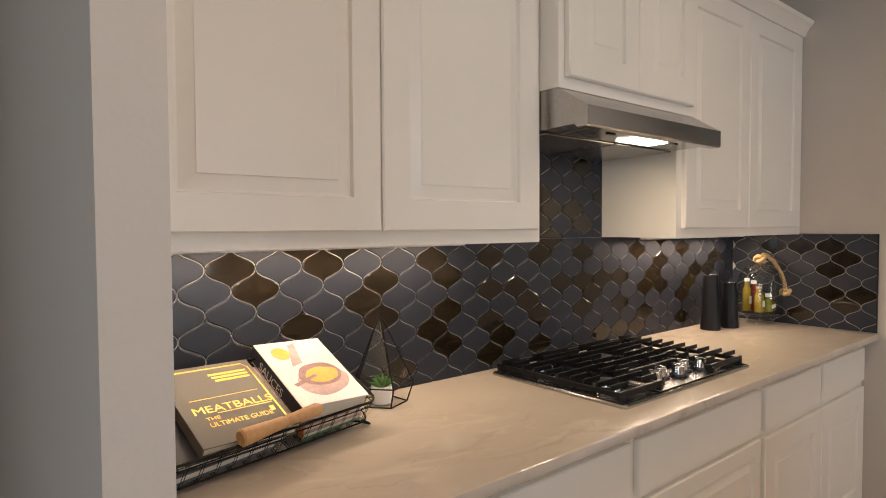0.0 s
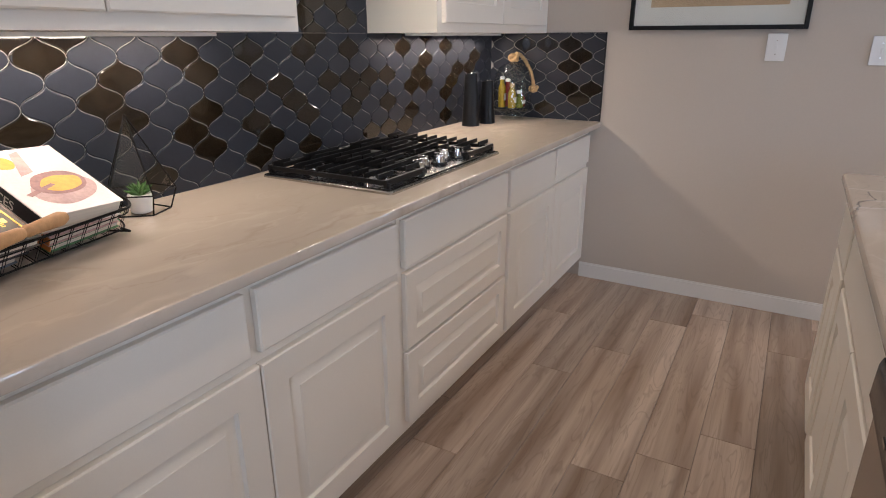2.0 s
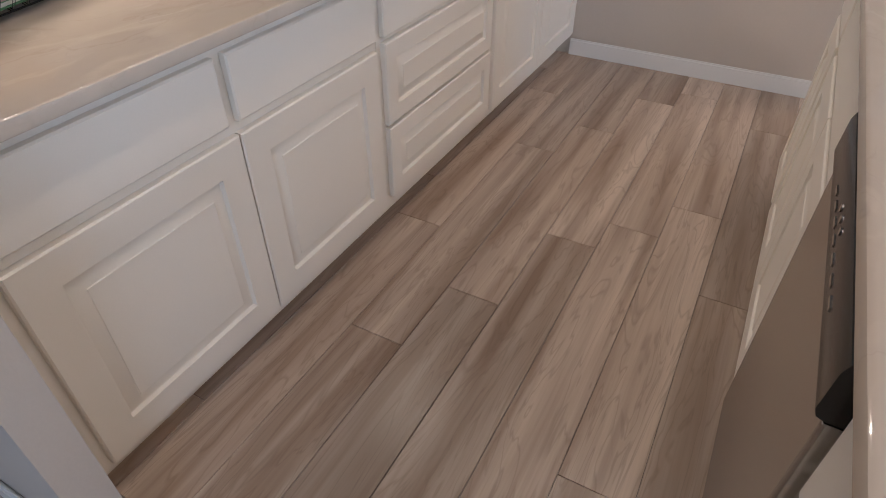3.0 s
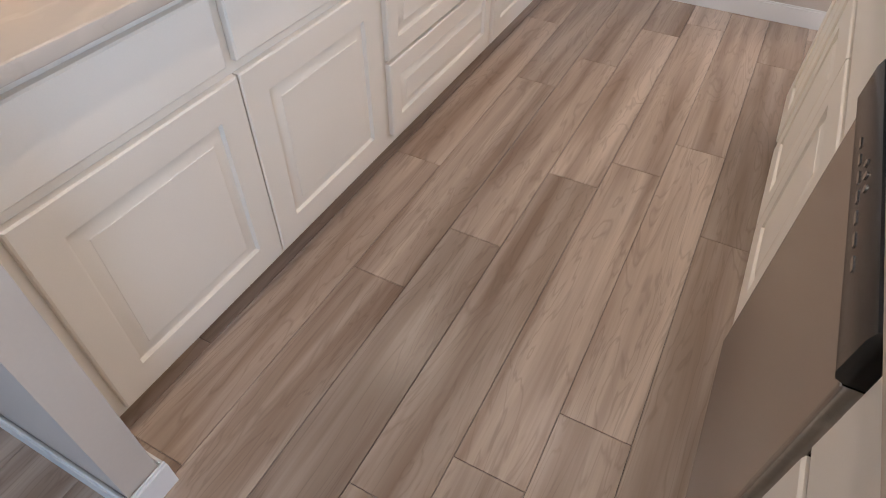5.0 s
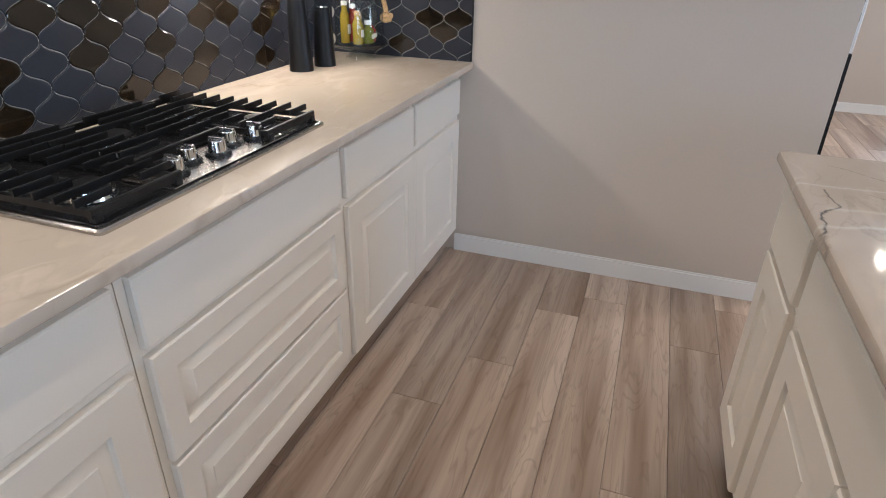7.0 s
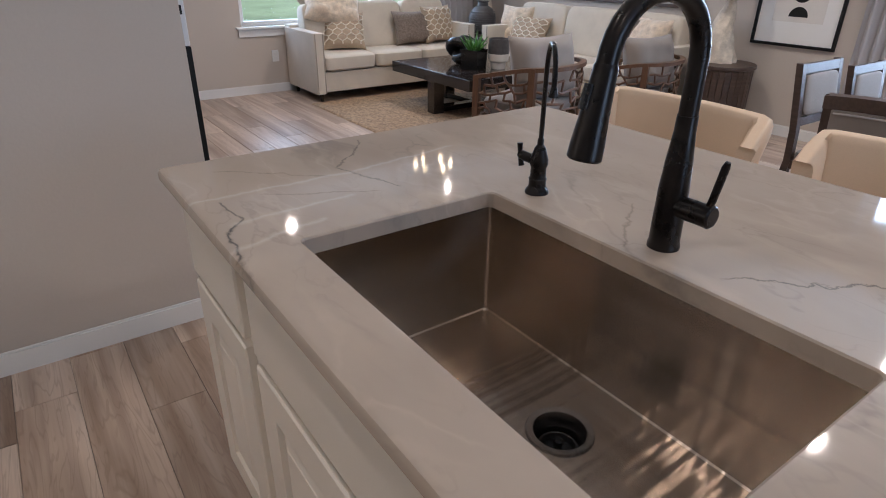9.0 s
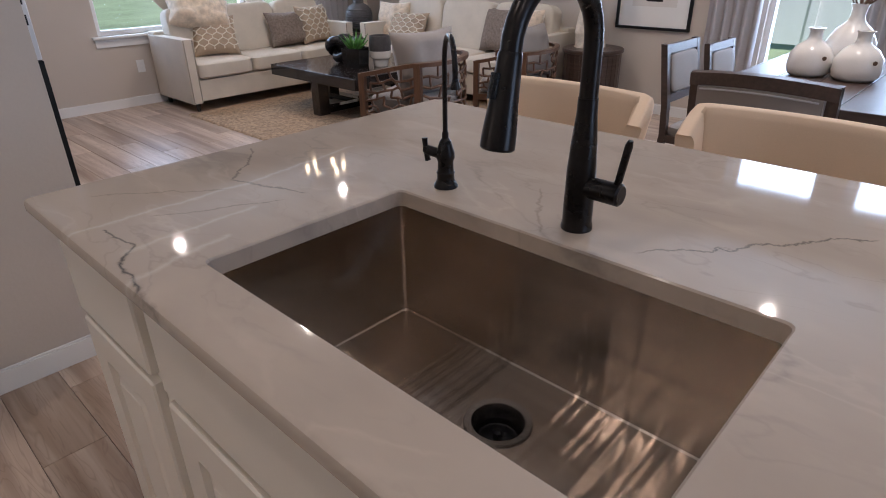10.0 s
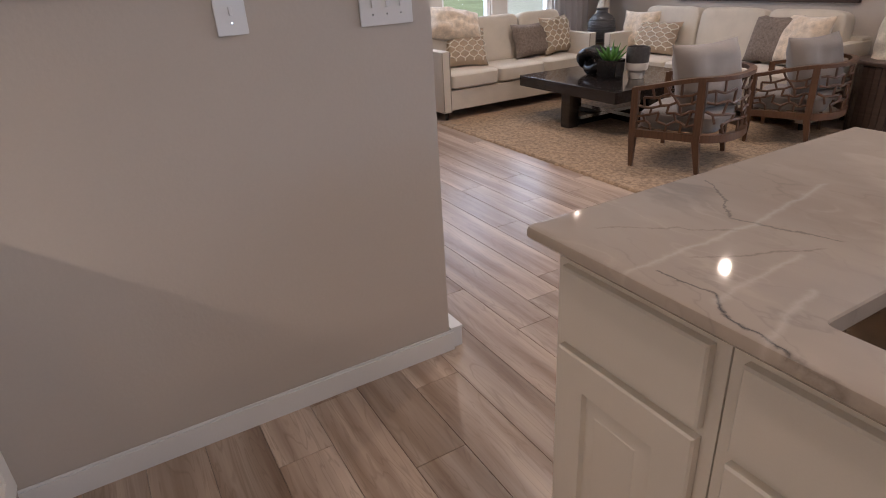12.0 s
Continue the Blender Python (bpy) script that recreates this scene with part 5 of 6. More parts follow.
# art
art = thing("wall_art", "wide dark framed artwork above the sofa", "picture", (5.63, SOUTH + 0.002, 0.93))
part("frame", Shape().box(-0.93, 0.93, 0.0, 0.035, 0.0, 0.03, 0.003).box(-0.93, 0.93, 0.0, 0.035, 0.77, 0.80, 0.003).box(-0.93, -0.90, 0, 0.035, 0.031, 0.769, 0.003).box(0.90, 0.93, 0, 0.035, 0.031, 0.769, 0.003), "dark_wood", art)
part("canvas", Shape().box(-0.90, 0.90, 0.0, 0.02, 0.03, 0.77), "photo_bowl_in", art, "muted grey canvas")
pic2 = thing("framed_print", "black framed abstract print with a white mat", "picture", (3.82, SOUTH + 0.002, 0.71))
part("frame", Shape().box(-0.335, 0.335, 0, 0.03, 0, 0.022, 0.002).box(-0.335, 0.335, 0, 0.03, 0.828, 0.85, 0.002).box(-0.335, -0.313, 0, 0.03, 0.0225, 0.8275, 0.002).box(0.313, 0.335, 0, 0.03, 0.0225, 0.8275, 0.002), "black_frame", pic2)
part("mat", Shape().box(-0.313, 0.313, 0.002, 0.010, 0.022, 0.828), "mat_board", pic2)
part("sheet", Shape().box(-0.20, 0.20, 0.0105, 0.012, 0.185, 0.70), "ceramic", pic2, "pale paper sheet")
part("print_dome", Shape().prism([(0.075 * math.cos(radians(a)), 0.225 + 0.075 * math.sin(radians(a))) for a in range(0, 181, 15)], 0.0125, 0.0135, "y"), "photo_dark", pic2, "black half round shape")
part("print_bowl", Shape().prism([(0.085 * math.cos(radians(a)), 0.42 + 0.09 * math.sin(radians(a))) for a in range(180, 361, 15)], 0.0125, 0.0135, "y"), "photo_dark", pic2, "black half round shape")


# ---- curtains ----
def curtain(a0, a1, z0, z1, depth, waves):
    n = 60
    outline = []
    for k in range(n + 1):
        s = k / n
        outline.append((a0 + (a1 - a0) * s, depth * math.sin(2 * math.pi * waves * s) + 0.4 * depth * math.sin(5.1 * s + 1)))
    top = outline + [(a, b + 0.004) for a, b in reversed(outline)]
    return Shape().rings([[(a, b, z0) for a, b in top], [(a, b * 0.8, z1) for a, b in top]])


whole("curtain", curtain(0, 0.40, 0.01, 2.55, 0.03, 5), "curtain", "grey linen curtain beside the dining window", "curtain", "curtains", at=pose(2.93, SOUTH + 0.075, 0), smooth=60)
whole("curtain", curtain(0, 0.50, 0.01, 2.55, 0.03, 6), "curtain", "grey linen curtain beside the living room windows", "curtain", "curtains", at=pose(EAST - 0.075, -4.72, 0, 0, 0, 90), smooth=60)
whole("curtain", curtain(0, 0.24, 0.01, 2.55, 0.03, 3), "curtain", "grey linen curtain between the dining windows", "curtain", "curtains", at=pose(2.05, SOUTH + 0.075, 0), smooth=60)
for n_, (p, q) in enumerate((((1.0, SOUTH + 0.075, 2.57), (3.6, SOUTH + 0.075, 2.57)), ((EAST - 0.075, -4.85, 2.57), (EAST - 0.075, -1.75, 2.57)))):
    rod = whole("curtain_rod", Shape().tube([p, q], 0.012, 12), "black_frame", "black curtain rod above the window", "curtain rod", "curtain rods")
    for k in (0.03, 0.97):
        c = Vector(p).lerp(Vector(q), k)
        wallward = Vector((0, -0.075, 0)) if n_ == 0 else Vector((0.075, 0, 0))
        part("bracket", Shape().tube([c, c + wallward], 0.007, 8), "black_frame", rod)

# outlet on the window wall
outlet = thing("wall_outlet", "white electrical outlet on the wall", "outlet", (EAST - 0.002, -2.16, 0.37))
part("plate", Shape().box(-0.006, 0, -0.037, 0.037, -0.058, 0.058, 0.002), "white_plastic", outlet)
for s in (-1, 1):
    part("socket", Shape().box(-0.008, -0.0055, -0.016, 0.016, s * 0.021 - 0.013, s * 0.021 + 0.013, 0.003), "trim", outlet)

# door edge behind the end of the kitchen wall
dpost = thing("door_post", "white door post with a black lower panel behind the wall end", "door", (4.10, -0.182, 0))
part("post", Shape().box(-0.06, 0.06, -0.262, 0.16, 0.990, 2.10, 0.004), "trim", dpost)
part("lower_panel", Shape().box(-0.06, 0.06, -0.264, 0.16, 0.0, 0.987, 0.003), "black_frame", dpost, "matte black lower panel")
for z in (1.13, 1.20):
    part("hinge_plate", Shape().box(-0.0625, -0.0605, -0.250, -0.235, z - 0.018, z + 0.018, 0.001), "black_frame", dpost, "small black hinge plate")


# ---- island stools ----
def bar_stool():
    s = thing("bar_stool", "cream upholstered bar stool with a winged back at the island", "bar stool", (0, 0, 0), 0, "bar stools")
    def ring(z, w, b, t, drop):
        """A U of the back: wings forward (+y)."""
        outer, inner = [], []
        for k in range(25):
            q = -1 + 2 * k / 24
            x = w * math.copysign(min(1, abs(q) / 0.72), q)
            y = -b + 0.03 * (1 - min(1, abs(q) / 0.72) ** 2) * -1
            if abs(q) > 0.72:
                m = (abs(q) - 0.72) / 0.28
                x = math.copysign(w + 0.012 * math.sin(m * math.pi / 2), q)
                y = -b + 0.09 * m
            outer.append((x, y))
            inner.append((x * (w - t) / w if abs(q) <= 0.72 else math.copysign(abs(x) - t, x), y + t if abs(q) <= 0.72 else max(y, -b + t)))
        zs = [z - drop * max(0, (abs(-1 + 2 * k / 24) - 0.72) / 0.28) ** 1.5 for k in range(25)]
        return [(*p, h) for p, h in zip(outer, zs)] + [(*p, h) for p, h in reversed(list(zip(inner, zs)))]
    part("back", Shape().rings([ring(0.60, 0.235, 0.21, 0.05, 0.0), ring(0.80, 0.245, 0.235, 0.05, 0.0), ring(0.915, 0.260, 0.250, 0.052, 0.035), ring(0.945, 0.261, 0.251, 0.048, 0.055), ring(0.962, 0.256, 0.247, 0.038, 0.066), ring(0.967, 0.249, 0.241, 0.022, 0.070)]), "cream_leather", s, smooth=50)
    part("seat", Shape().super((0, 0.02, 0.645), 0.225, 0.225, 0.06, 0.35, 0.3, 28, 10), "cream_leather", s)
    for x in (-0.19, 0.19):
        for y in (-0.18, 0.20):
            part("leg", Shape().rings([[(x * (1.0 + 0.12 * (z < 0.1)) + sx * w, y * (1.0 + 0.12 * (z < 0.1)) + sy * w, z) for sx, sy in ((1, 1), (-1, 1), (-1, -1), (1, -1))] for w, z in ((0.014, 0.0), (0.02, 0.60))]), "dark_wood", s, "dark wood leg")
    part("footrest", Shape().box(-0.20, 0.20, 0.195, 0.215, 0.20, 0.23, 0.003), "dark_wood", s)
    part("footrest", Shape().box(-0.20, 0.20, -0.205, -0.185, 0.28, 0.31, 0.003), "dark_wood", s)
    return s


stool = bar_stool()
stool.matrix_basis = pose(2.355, -1.165, 0, 0, 0, 0)
copy_thing(stool, pose(1.715, -1.165, 0, 0, 0, 0))
copy_thing(stool, pose(1.075, -1.165, 0, 0, 0, 0))

# ---- dining ----
dt = thing("dining_table", "dark brown plank dining table by the window", "dining table", (1.992, -3.521, 0))
dt.scale = (ROOM, 0.90, 0.955)
for k in range(5):
    x0 = -0.55 + 0.22 * k
    part("top_plank", Shape().box(x0 + 0.001, x0 + 0.219, -0.90, 0.90, 0.715, 0.760, 0.004), "dark_wood", dt)
part("apron", Shape().box(-0.48, 0.48, -0.82, 0.82, 0.63, 0.7145, 0.003), "dark_wood", dt)
for x in (-0.44, 0.44):
    for y in (-0.78, 0.78):
        part("leg", Shape().box(x - 0.05, x + 0.05, y - 0.05, y + 0.05, 0.0, 0.63, 0.004), "dark_wood", dt)


def dining_chair():
    """Faces +x."""
    c = thing("dining_chair", "dark wood dining chair with grey upholstered back and seat", "dining chair", (0, 0, 0), 0, "dining chairs")
    for y in (-0.20, 0.20):
        part("back_leg", Shape().rings([[(x + sx * 0.018, y + sy * 0.019, z) for sx, sy in ((1, 1), (-1, 1), (-1, -1), (1, -1))] for x, z in ((-0.25, 0.0), (-0.20, 0.44), (-0.21, 0.60), (-0.26, 0.935))]), "dark_wood", c)
        part("front_leg", Shape().rings([[(0.21 + sx * w, y + sy * w, z) for sx, sy in ((1, 1), (-1, 1), (-1, -1), (1, -1))] for w, z in ((0.015, 0.0), (0.021, 0.41))]), "dark_wood", c)
    lean = pose(-0.208, 0, 0.60, 0, -8.5, 0)
    part("top_rail", Shape().box(-0.016, 0.016, -0.181, 0.181, 0.285, 0.335, 0.003), "dark_wood", c, at=lean)
    part("bottom_rail", Shape().box(-0.016, 0.016, -0.181, 0.181, 0.02, 0.065, 0.003), "dark_wood", c, at=lean)
    part("back_pad", Shape().super((0.002, 0, 0.175), 0.026, 0.178, 0.108, 0.3, 0.3, 24, 10), "grey_fabric", c, at=lean)
    part("seat_frame", Shape().box(-0.20, 0.225, -0.215, 0.215, 0.40, 0.445, 0.004), "dark_wood", c)
    part("seat_pad", Shape().super((0.02, 0, 0.465), 0.215, 0.215, 0.035, 0.4, 0.25, 24, 8), "grey_fabric", c)
    return c


dc = dining_chair()
dc.matrix_basis = pose(2.516, -3.142, 0, 0, 0, 180) @ Matrix.Scale(0.95, 4)
copy_thing(dc, pose(2.490, -3.614, 0, 0, 0, 180) @ Matrix.Scale(0.95, 4))
copy_thing(dc, pose(1.517, -3.169, 0, 0, 0, 0) @ Matrix.Scale(0.95, 4))
copy_thing(dc, pose(1.491, -3.642, 0, 0, 0, 0) @ Matrix.Scale(0.95, 4))
hc = thing("host_chair", "dark wood host chair with a curved grey upholstered back", "dining chair", (2.083, -2.557, 0), -90)
for y in (-0.25, 0.25):
    part("back_leg", Shape().rings([[(x + sx * 0.02, y + sy * 0.02, z) for sx, sy in ((1, 1), (-1, 1), (-1, -1), (1, -1))] for x, z in ((-0.24, 0.0), (-0.19, 0.44), (-0.20, 0.60), (-0.235, 0.885))]), "dark_wood", hc)
    part("front_leg", Shape().box(0.17, 0.21, y - 0.02, y + 0.02, 0, 0.41, 0.003), "dark_wood", hc)
def bowed(z0, z1, t, w, inset=0.0):
    n = 14
    loops = []
    for k in range(n + 1):
        y = -w + 2 * w * k / n
        x = -0.055 * (1 - (y / 0.27) ** 2) + inset
        zz = 0.03 * (1 - (y / 0.27) ** 2)
        loops.append([(x - t, y, z0 + zz), (x + t, y, z0 + zz), (x + t, y, z1 + zz), (x - t, y, z1 + zz)])
    return Shape().rings(loops)
lean = pose(-0.205, 0, 0.55, 0, -7, 0)
part("top_rail", bowed(0.285, 0.335, 0.018, 0.27), "dark_wood", hc, at=lean)
part("back_pad", bowed(0.04, 0.283, 0.022, 0.228), "grey_fabric", hc, at=lean)
part("piping", Shape().tube([(-0.055 * (1 - (y / 0.27) ** 2) - 0.024, y, 0.272 + 0.03 * (1 - (y / 0.27) ** 2)) for y in [-0.215 + 0.43 * k / 14 for k in range(15)]], 0.004, 6), "curtain", hc, at=lean)
part("seat_frame", Shape().box(-0.19, 0.21, -0.25, 0.25, 0.40, 0.445, 0.004), "dark_wood", hc)
part("seat_pad", Shape().super((0.01, 0, 0.465), 0.20, 0.25, 0.035, 0.4, 0.25, 24, 8), "grey_fabric", hc)


def bottle_vase(x, y, r, h, label):
    b = thing("ceramic_vase", label, "vase", (x, y, 0.7265), 0, "white vases")
    part("body", Shape().lathe([(r * 0.78, 0.0), (r * 0.95, 0.02), (r, h * 0.22), (r * 0.97, h * 0.45), (r * 0.72, h * 0.62), (r * 0.36, h * 0.74), (r * 0.28, h * 0.82), (r * 0.30, h * 0.95), (r * 0.38, h), (r * 0.30, h), (r * 0.22, h * 0.8)], 36), "ceramic", b, smooth=50)
    part("emblem", Shape().lathe([(0.011, 0), (0.011, 0.003)], 8), "bark", b, at=pose(-0.10 * r / 0.13, r * 0.96 * 0.78, h * 0.42, -90, 0, 40))
    return b


bottle_vase(2.200, -3.462, 0.105, 0.235, "white glazed ceramic bottle vase on the dining table")
bottle_vase(1.982, -3.450, 0.11, 0.235, "white glazed ceramic bottle vase on the dining table")
tall = bottle_vase(2.084, -3.715, 0.12, 0.34, "tall white ceramic vase with bare twigs on the dining table")
rng = random.Random(9)
for k in range(14):
    a, e = rng.uniform(0, 6.28), rng.uniform(0.75, 1.35)
    d = Vector((math.cos(a) * math.cos(e), math.sin(a) * math.cos(e), math.sin(e)))
    p = Vector((0, 0, 0.30))
    pts = [p]
    for j in range(6):
        d = (d + Vector((rng.uniform(-0.3, 0.3), rng.uniform(-0.3, 0.3), rng.uniform(-0.1, 0.15)))).normalized()
        p = p + d * 0.085
        pts.append(p)
    part("twig", Shape().tube(pts, [0.004, 0.0038, 0.0034, 0.003, 0.0025, 0.002, 0.0012], 5), "bark", tall)

# ---- ceiling fixtures ----
# includes the two guessed, unseen fixtures over the kitchen aisle
for cx, cy in CANS:
    can = thing("recessed_light", "white recessed ceiling light", "ceiling light", (cx, cy, CEIL), 0, "recessed lights")
    part("trim_ring", Shape().lathe([(0.085, -0.001), (0.085, -0.006), (0.042, -0.008), (0.037, -0.001)], 28, caps=False), "white_plastic", can)
    part("lens", Shape().lathe([(0.036, -0.002), (0.034, -0.004), (0.02, -0.005)], 24), "lamp_glow", can)


# ---- small things on the counter ----
def lettering(words, size, key, parent, at, width=None):
    """Raised letters in the xy plane, starting at the origin of at."""
    c = bpy.data.curves.new("lettering", "FONT")
    c.body, c.size, c.extrude = words, size, 0.0003
    o = bpy.data.objects.new("lettering", c)
    me = bpy.data.meshes.new_from_object(o)
    bpy.data.objects.remove(o)
    if width:
        xs = [v.co.x for v in me.vertices]
        k = width / (max(xs) - min(xs))
        for v in me.vertices:
            v.co.x *= k
    me.materials.append(M[key])
    ob = new("lettering", me)
    ob.parent = parent
    ob.matrix_basis = at
    return ob


M["book_grey"] = material("grey_book_cloth", (0.13, 0.115, 0.09), 0.5, vary=0.06)
M["book_black"] = material("black_book_cover", (0.02, 0.02, 0.025), 0.4)
M["book_blue"] = material("slate_book_cover", (0.10, 0.12, 0.15), 0.4)
M["book_white"] = material("white_book_cover", (0.72, 0.66, 0.62), 0.3, vary=0.12, scale=9)
M["paper"] = material("book_pages", (0.70, 0.65, 0.55), 0.9, vary=0.1, fine=400, stretch=(1, 1, 30))
M["gold"] = material("gold_foil", (0.90, 0.52, 0.10), 0.35, 0.7, vary=0.05)
M["mauve"] = material("mauve_ink", (0.32, 0.17, 0.15), 0.5, vary=0.3, scale=25)
M["mustard"] = material("mustard_ink", (0.80, 0.42, 0.06), 0.5, vary=0.2, scale=25)
M["pink_ink"] = material("pale_pink_ink", (0.50, 0.33, 0.30), 0.5, vary=0.3, scale=20)
M["orange_label"] = material("orange_cover", (0.55, 0.20, 0.05), 0.5)
M["green_label"] = material("green_cover", (0.10, 0.22, 0.10), 0.5)

tray_frame = pose(0.638, 1.380, 0, 0, 0, 13) @ pose(-0.10, 0.03, 0.928, 27, 0, 0)
basket = thing("wire_book_tray", "black wire tray tilted on the counter holding cookbooks", "tray", (0, 0, 0))
basket.matrix_basis = tray_frame
LU, LV, LH = 0.580, 0.245, 0.062


def rounded(w, d, z, c=0.03, n=5):
    pts = []
    for cx, cy, a0 in ((w - c, d - c, 0), (c, d - c, 90), (c, c, 180), (w - c, c, 270)):
        for k in range(n):
            a = radians(a0 + 90 * k / (n - 1))
            pts.append((cx + c * math.cos(a), cy + c * math.sin(a), z))
    return pts


for z, r in ((LH, 0.0035), (LH - 0.016, 0.0016), (0.0, 0.0022)):
    part("rim_wire" if r > 0.003 else "side_wire", Shape().tube(rounded(LU, LV, z), r, 8, True), "black_wire", basket)
for k in range(15):
    x = 0.035 + (LU - 0.07) * k / 14
    for dx in (-0.003, 0.003):
        part("cross_wire", Shape().tube([(x + dx + 0.006, 0.0, LH), (x + dx, 0.0, 0.0), (x + dx, LV, 0.0), (x + dx, LV, LH)], 0.0011, 5), "black_wire", basket)
for k in range(6):
    y = 0.035 + (LV - 0.07) * k / 5
    part("cross_wire", Shape().tube([(0.0, y, LH), (0.0, y, 0.0), (LU, y, 0.0), (LU, y, LH)], 0.0011, 5), "black_wire", basket)
inv = tray_frame.inverted()
base_turn = pose(0.638, 1.380, 0, 0, 0, 13)
for x in (-0.07, 0.455):
    pts = [base_turn @ Vector(p) for p in ((x, 0.035, 0.932), (x + 0.012, 0.020, 0.922), (x + 0.02, 0.05, 0.9175), (x + 0.01, 0.085, 0.9175), (x, 0.10, 0.960))]
    part("front_foot", Shape().tube([inv @ p for p in pts], 0.003, 8), "black_wire", basket)
    pts = [base_turn @ Vector(p) for p in ((x, 0.235, 1.032), (x, 0.240, 0.9175), (x + 0.02, 0.240, 0.9175))]
    part("back_foot", Shape().tube([inv @ p for p in pts], 0.003, 8), "black_wire", basket)


def book(label, x0, x1, y0, y1, z0, z1, cover, turn=0, spine=None):
    """A closed hardback lying in the tray, its spine at x0."""
    b = thing("cookbook", label, "book", (0, 0, 0), 0, "cookbooks")
    b.matrix_basis = tray_frame @ pose((x0 + x1) / 2 + 0.10, (y0 + y1) / 2, z0, 0, 0, turn)
    w, h, t = (x1 - x0) / 2, (y1 - y0) / 2, z1 - z0
    part("back_cover", Shape().box(-w, w, -h, h, 0, 0.003, 0.001), cover, b)
    fc = part("front_cover", Shape().box(-w, w, -h, h, t - 0.003, t, 0.001), cover, b)
    part("spine", Shape().box(-w, -w + 0.003, -h, h, 0.0031, t - 0.0031, 0.0008), spine or cover, b)
    part("page_block", Shape().box(-w + 0.0035, w - 0.004, -h + 0.004, h - 0.004, 0.0032, t - 0.0032), "paper", b)
    return b, fc, w, h, t


book("slate blue hardback at the bottom of the tray", -0.070, 0.195, 0.008, 0.225, 0.003, 0.026, "book_blue", 2)
b2 = book("black hardback with an orange spine title", -0.035, 0.215, 0.006, 0.240, 0.0265, 0.044, "book_black", -1)
lettering("COOKING", 0.020, "orange_label", b2[0], pose(-b2[2] + 0.012, -0.06, b2[4] + 0.0004, 0, 0, 90), 0.10)
b, fc, w, h, t = book("grey cloth cookbook with gold foil title", 0.018, 0.236, 0.004, 0.250, 0.0445, 0.070, "book_grey", -4)
zt = t + 0.0003
lettering("MEATBALLS", 0.030, "gold", fc, pose(-w + 0.022, -0.030, zt), 2 * w - 0.036)
lettering("THE", 0.013, "gold", fc, pose(-w + 0.040, -0.052, zt), 0.030)
lettering("ULTIMATE GUIDE", 0.018, "gold", fc, pose(-w + 0.040, -0.072, zt), 2 * w - 0.075)
for x0, x1, y0, y1 in ((-w + 0.010, w - 0.022, h - 0.016, h - 0.0125), (w - 0.0135, w - 0.010, -h + 0.02, h - 0.026), (-w + 0.03, w - 0.03, 0.012, 0.0135), (-w + 0.07, w - 0.02, -0.036, -0.0345)):
    part("foil_rule", Shape().box(x0, x1, y0, y1, t + 0.0002, t + 0.0008), "gold", fc)
part("foil_rule", Shape().rings([[(w - 0.024, h - 0.014, zz), (w - 0.021, h - 0.017, zz), (w - 0.010, h - 0.030, zz), (w - 0.013, h - 0.030, zz)] for zz in (t + 0.0002, t + 0.0008)]), "gold", fc)
for k in range(3):
    part("foil_line", Shape().box(-0.005 + 0.004 * k, w - 0.022, h - 0.040 - 0.011 * k, h - 0.034 - 0.011 * k, t + 0.0002, t + 0.0007), "gold", fc)
part("foil_mark", Shape().box(w - 0.034, w - 0.024, -0.062, -0.048, t + 0.0002, t + 0.0008), "gold", fc)
book("colourful paperback under the sauces book", 0.262, 0.452, 0.008, 0.232, 0.003, 0.022, "green_label", 1, "orange_label")
book("pale cookbook with a spotted cover", 0.258, 0.446, 0.006, 0.236, 0.0225, 0.046, "pink_ink", 0, "orange_label")
b, fc, w, h, t = book("cream illustrated cookbook about sauces with a black spine", 0.262, 0.452, 0.012, 0.258, 0.0465, 0.088, "book_white", -6, "book_black")
lettering("SAUCES", 0.030, "book_white", b, pose(-w - 0.0004, 0.075, 0.006, 90, 0, -90), 0.115)
def blot(cx, cy, rx, ry, key, lift, name, turn=0.0, seed=0):
    pts = []
    for k in range(28):
        a = 2 * math.pi * k / 28
        q = 1 + 0.10 * noise.noise(Vector((math.cos(a) * 1.5, math.sin(a) * 1.5, seed)))
        x, y = rx * q * math.cos(a), ry * q * math.sin(a)
        pts.append((cx + x * math.cos(turn) - y * math.sin(turn), cy + x * math.sin(turn) + y * math.cos(turn)))
    part(name, Shape().prism(pts, t + lift, t + lift + 0.0003), key, fc)
blot(0.010, -0.045, 0.072, 0.052, "pink_ink", 0.0002, "cover_shadow", 0.2, 4)
blot(0.015, -0.020, 0.062, 0.042, "mauve", 0.0007, "cover_bowl", 0.1, 1)
blot(0.018, -0.024, 0.048, 0.028, "mustard", 0.0012, "cover_sauce", 0.1, 2)
blot(-0.045, 0.075, 0.024, 0.024, "mustard", 0.0002, "cover_seal", 0, 3)
part("cover_spoon", Shape().prism([(-0.075, -0.045), (-0.068, -0.054), (0.0, -0.028), (-0.004, -0.020)], t + 0.0017, t + 0.0021), "mauve", fc)
part("cover_cloth", Shape().prism([(-0.010, 0.105), (0.012, 0.112), (-0.008, 0.030), (-0.040, 0.020)], t + 0.0002, t + 0.0006), "pink_ink", fc)

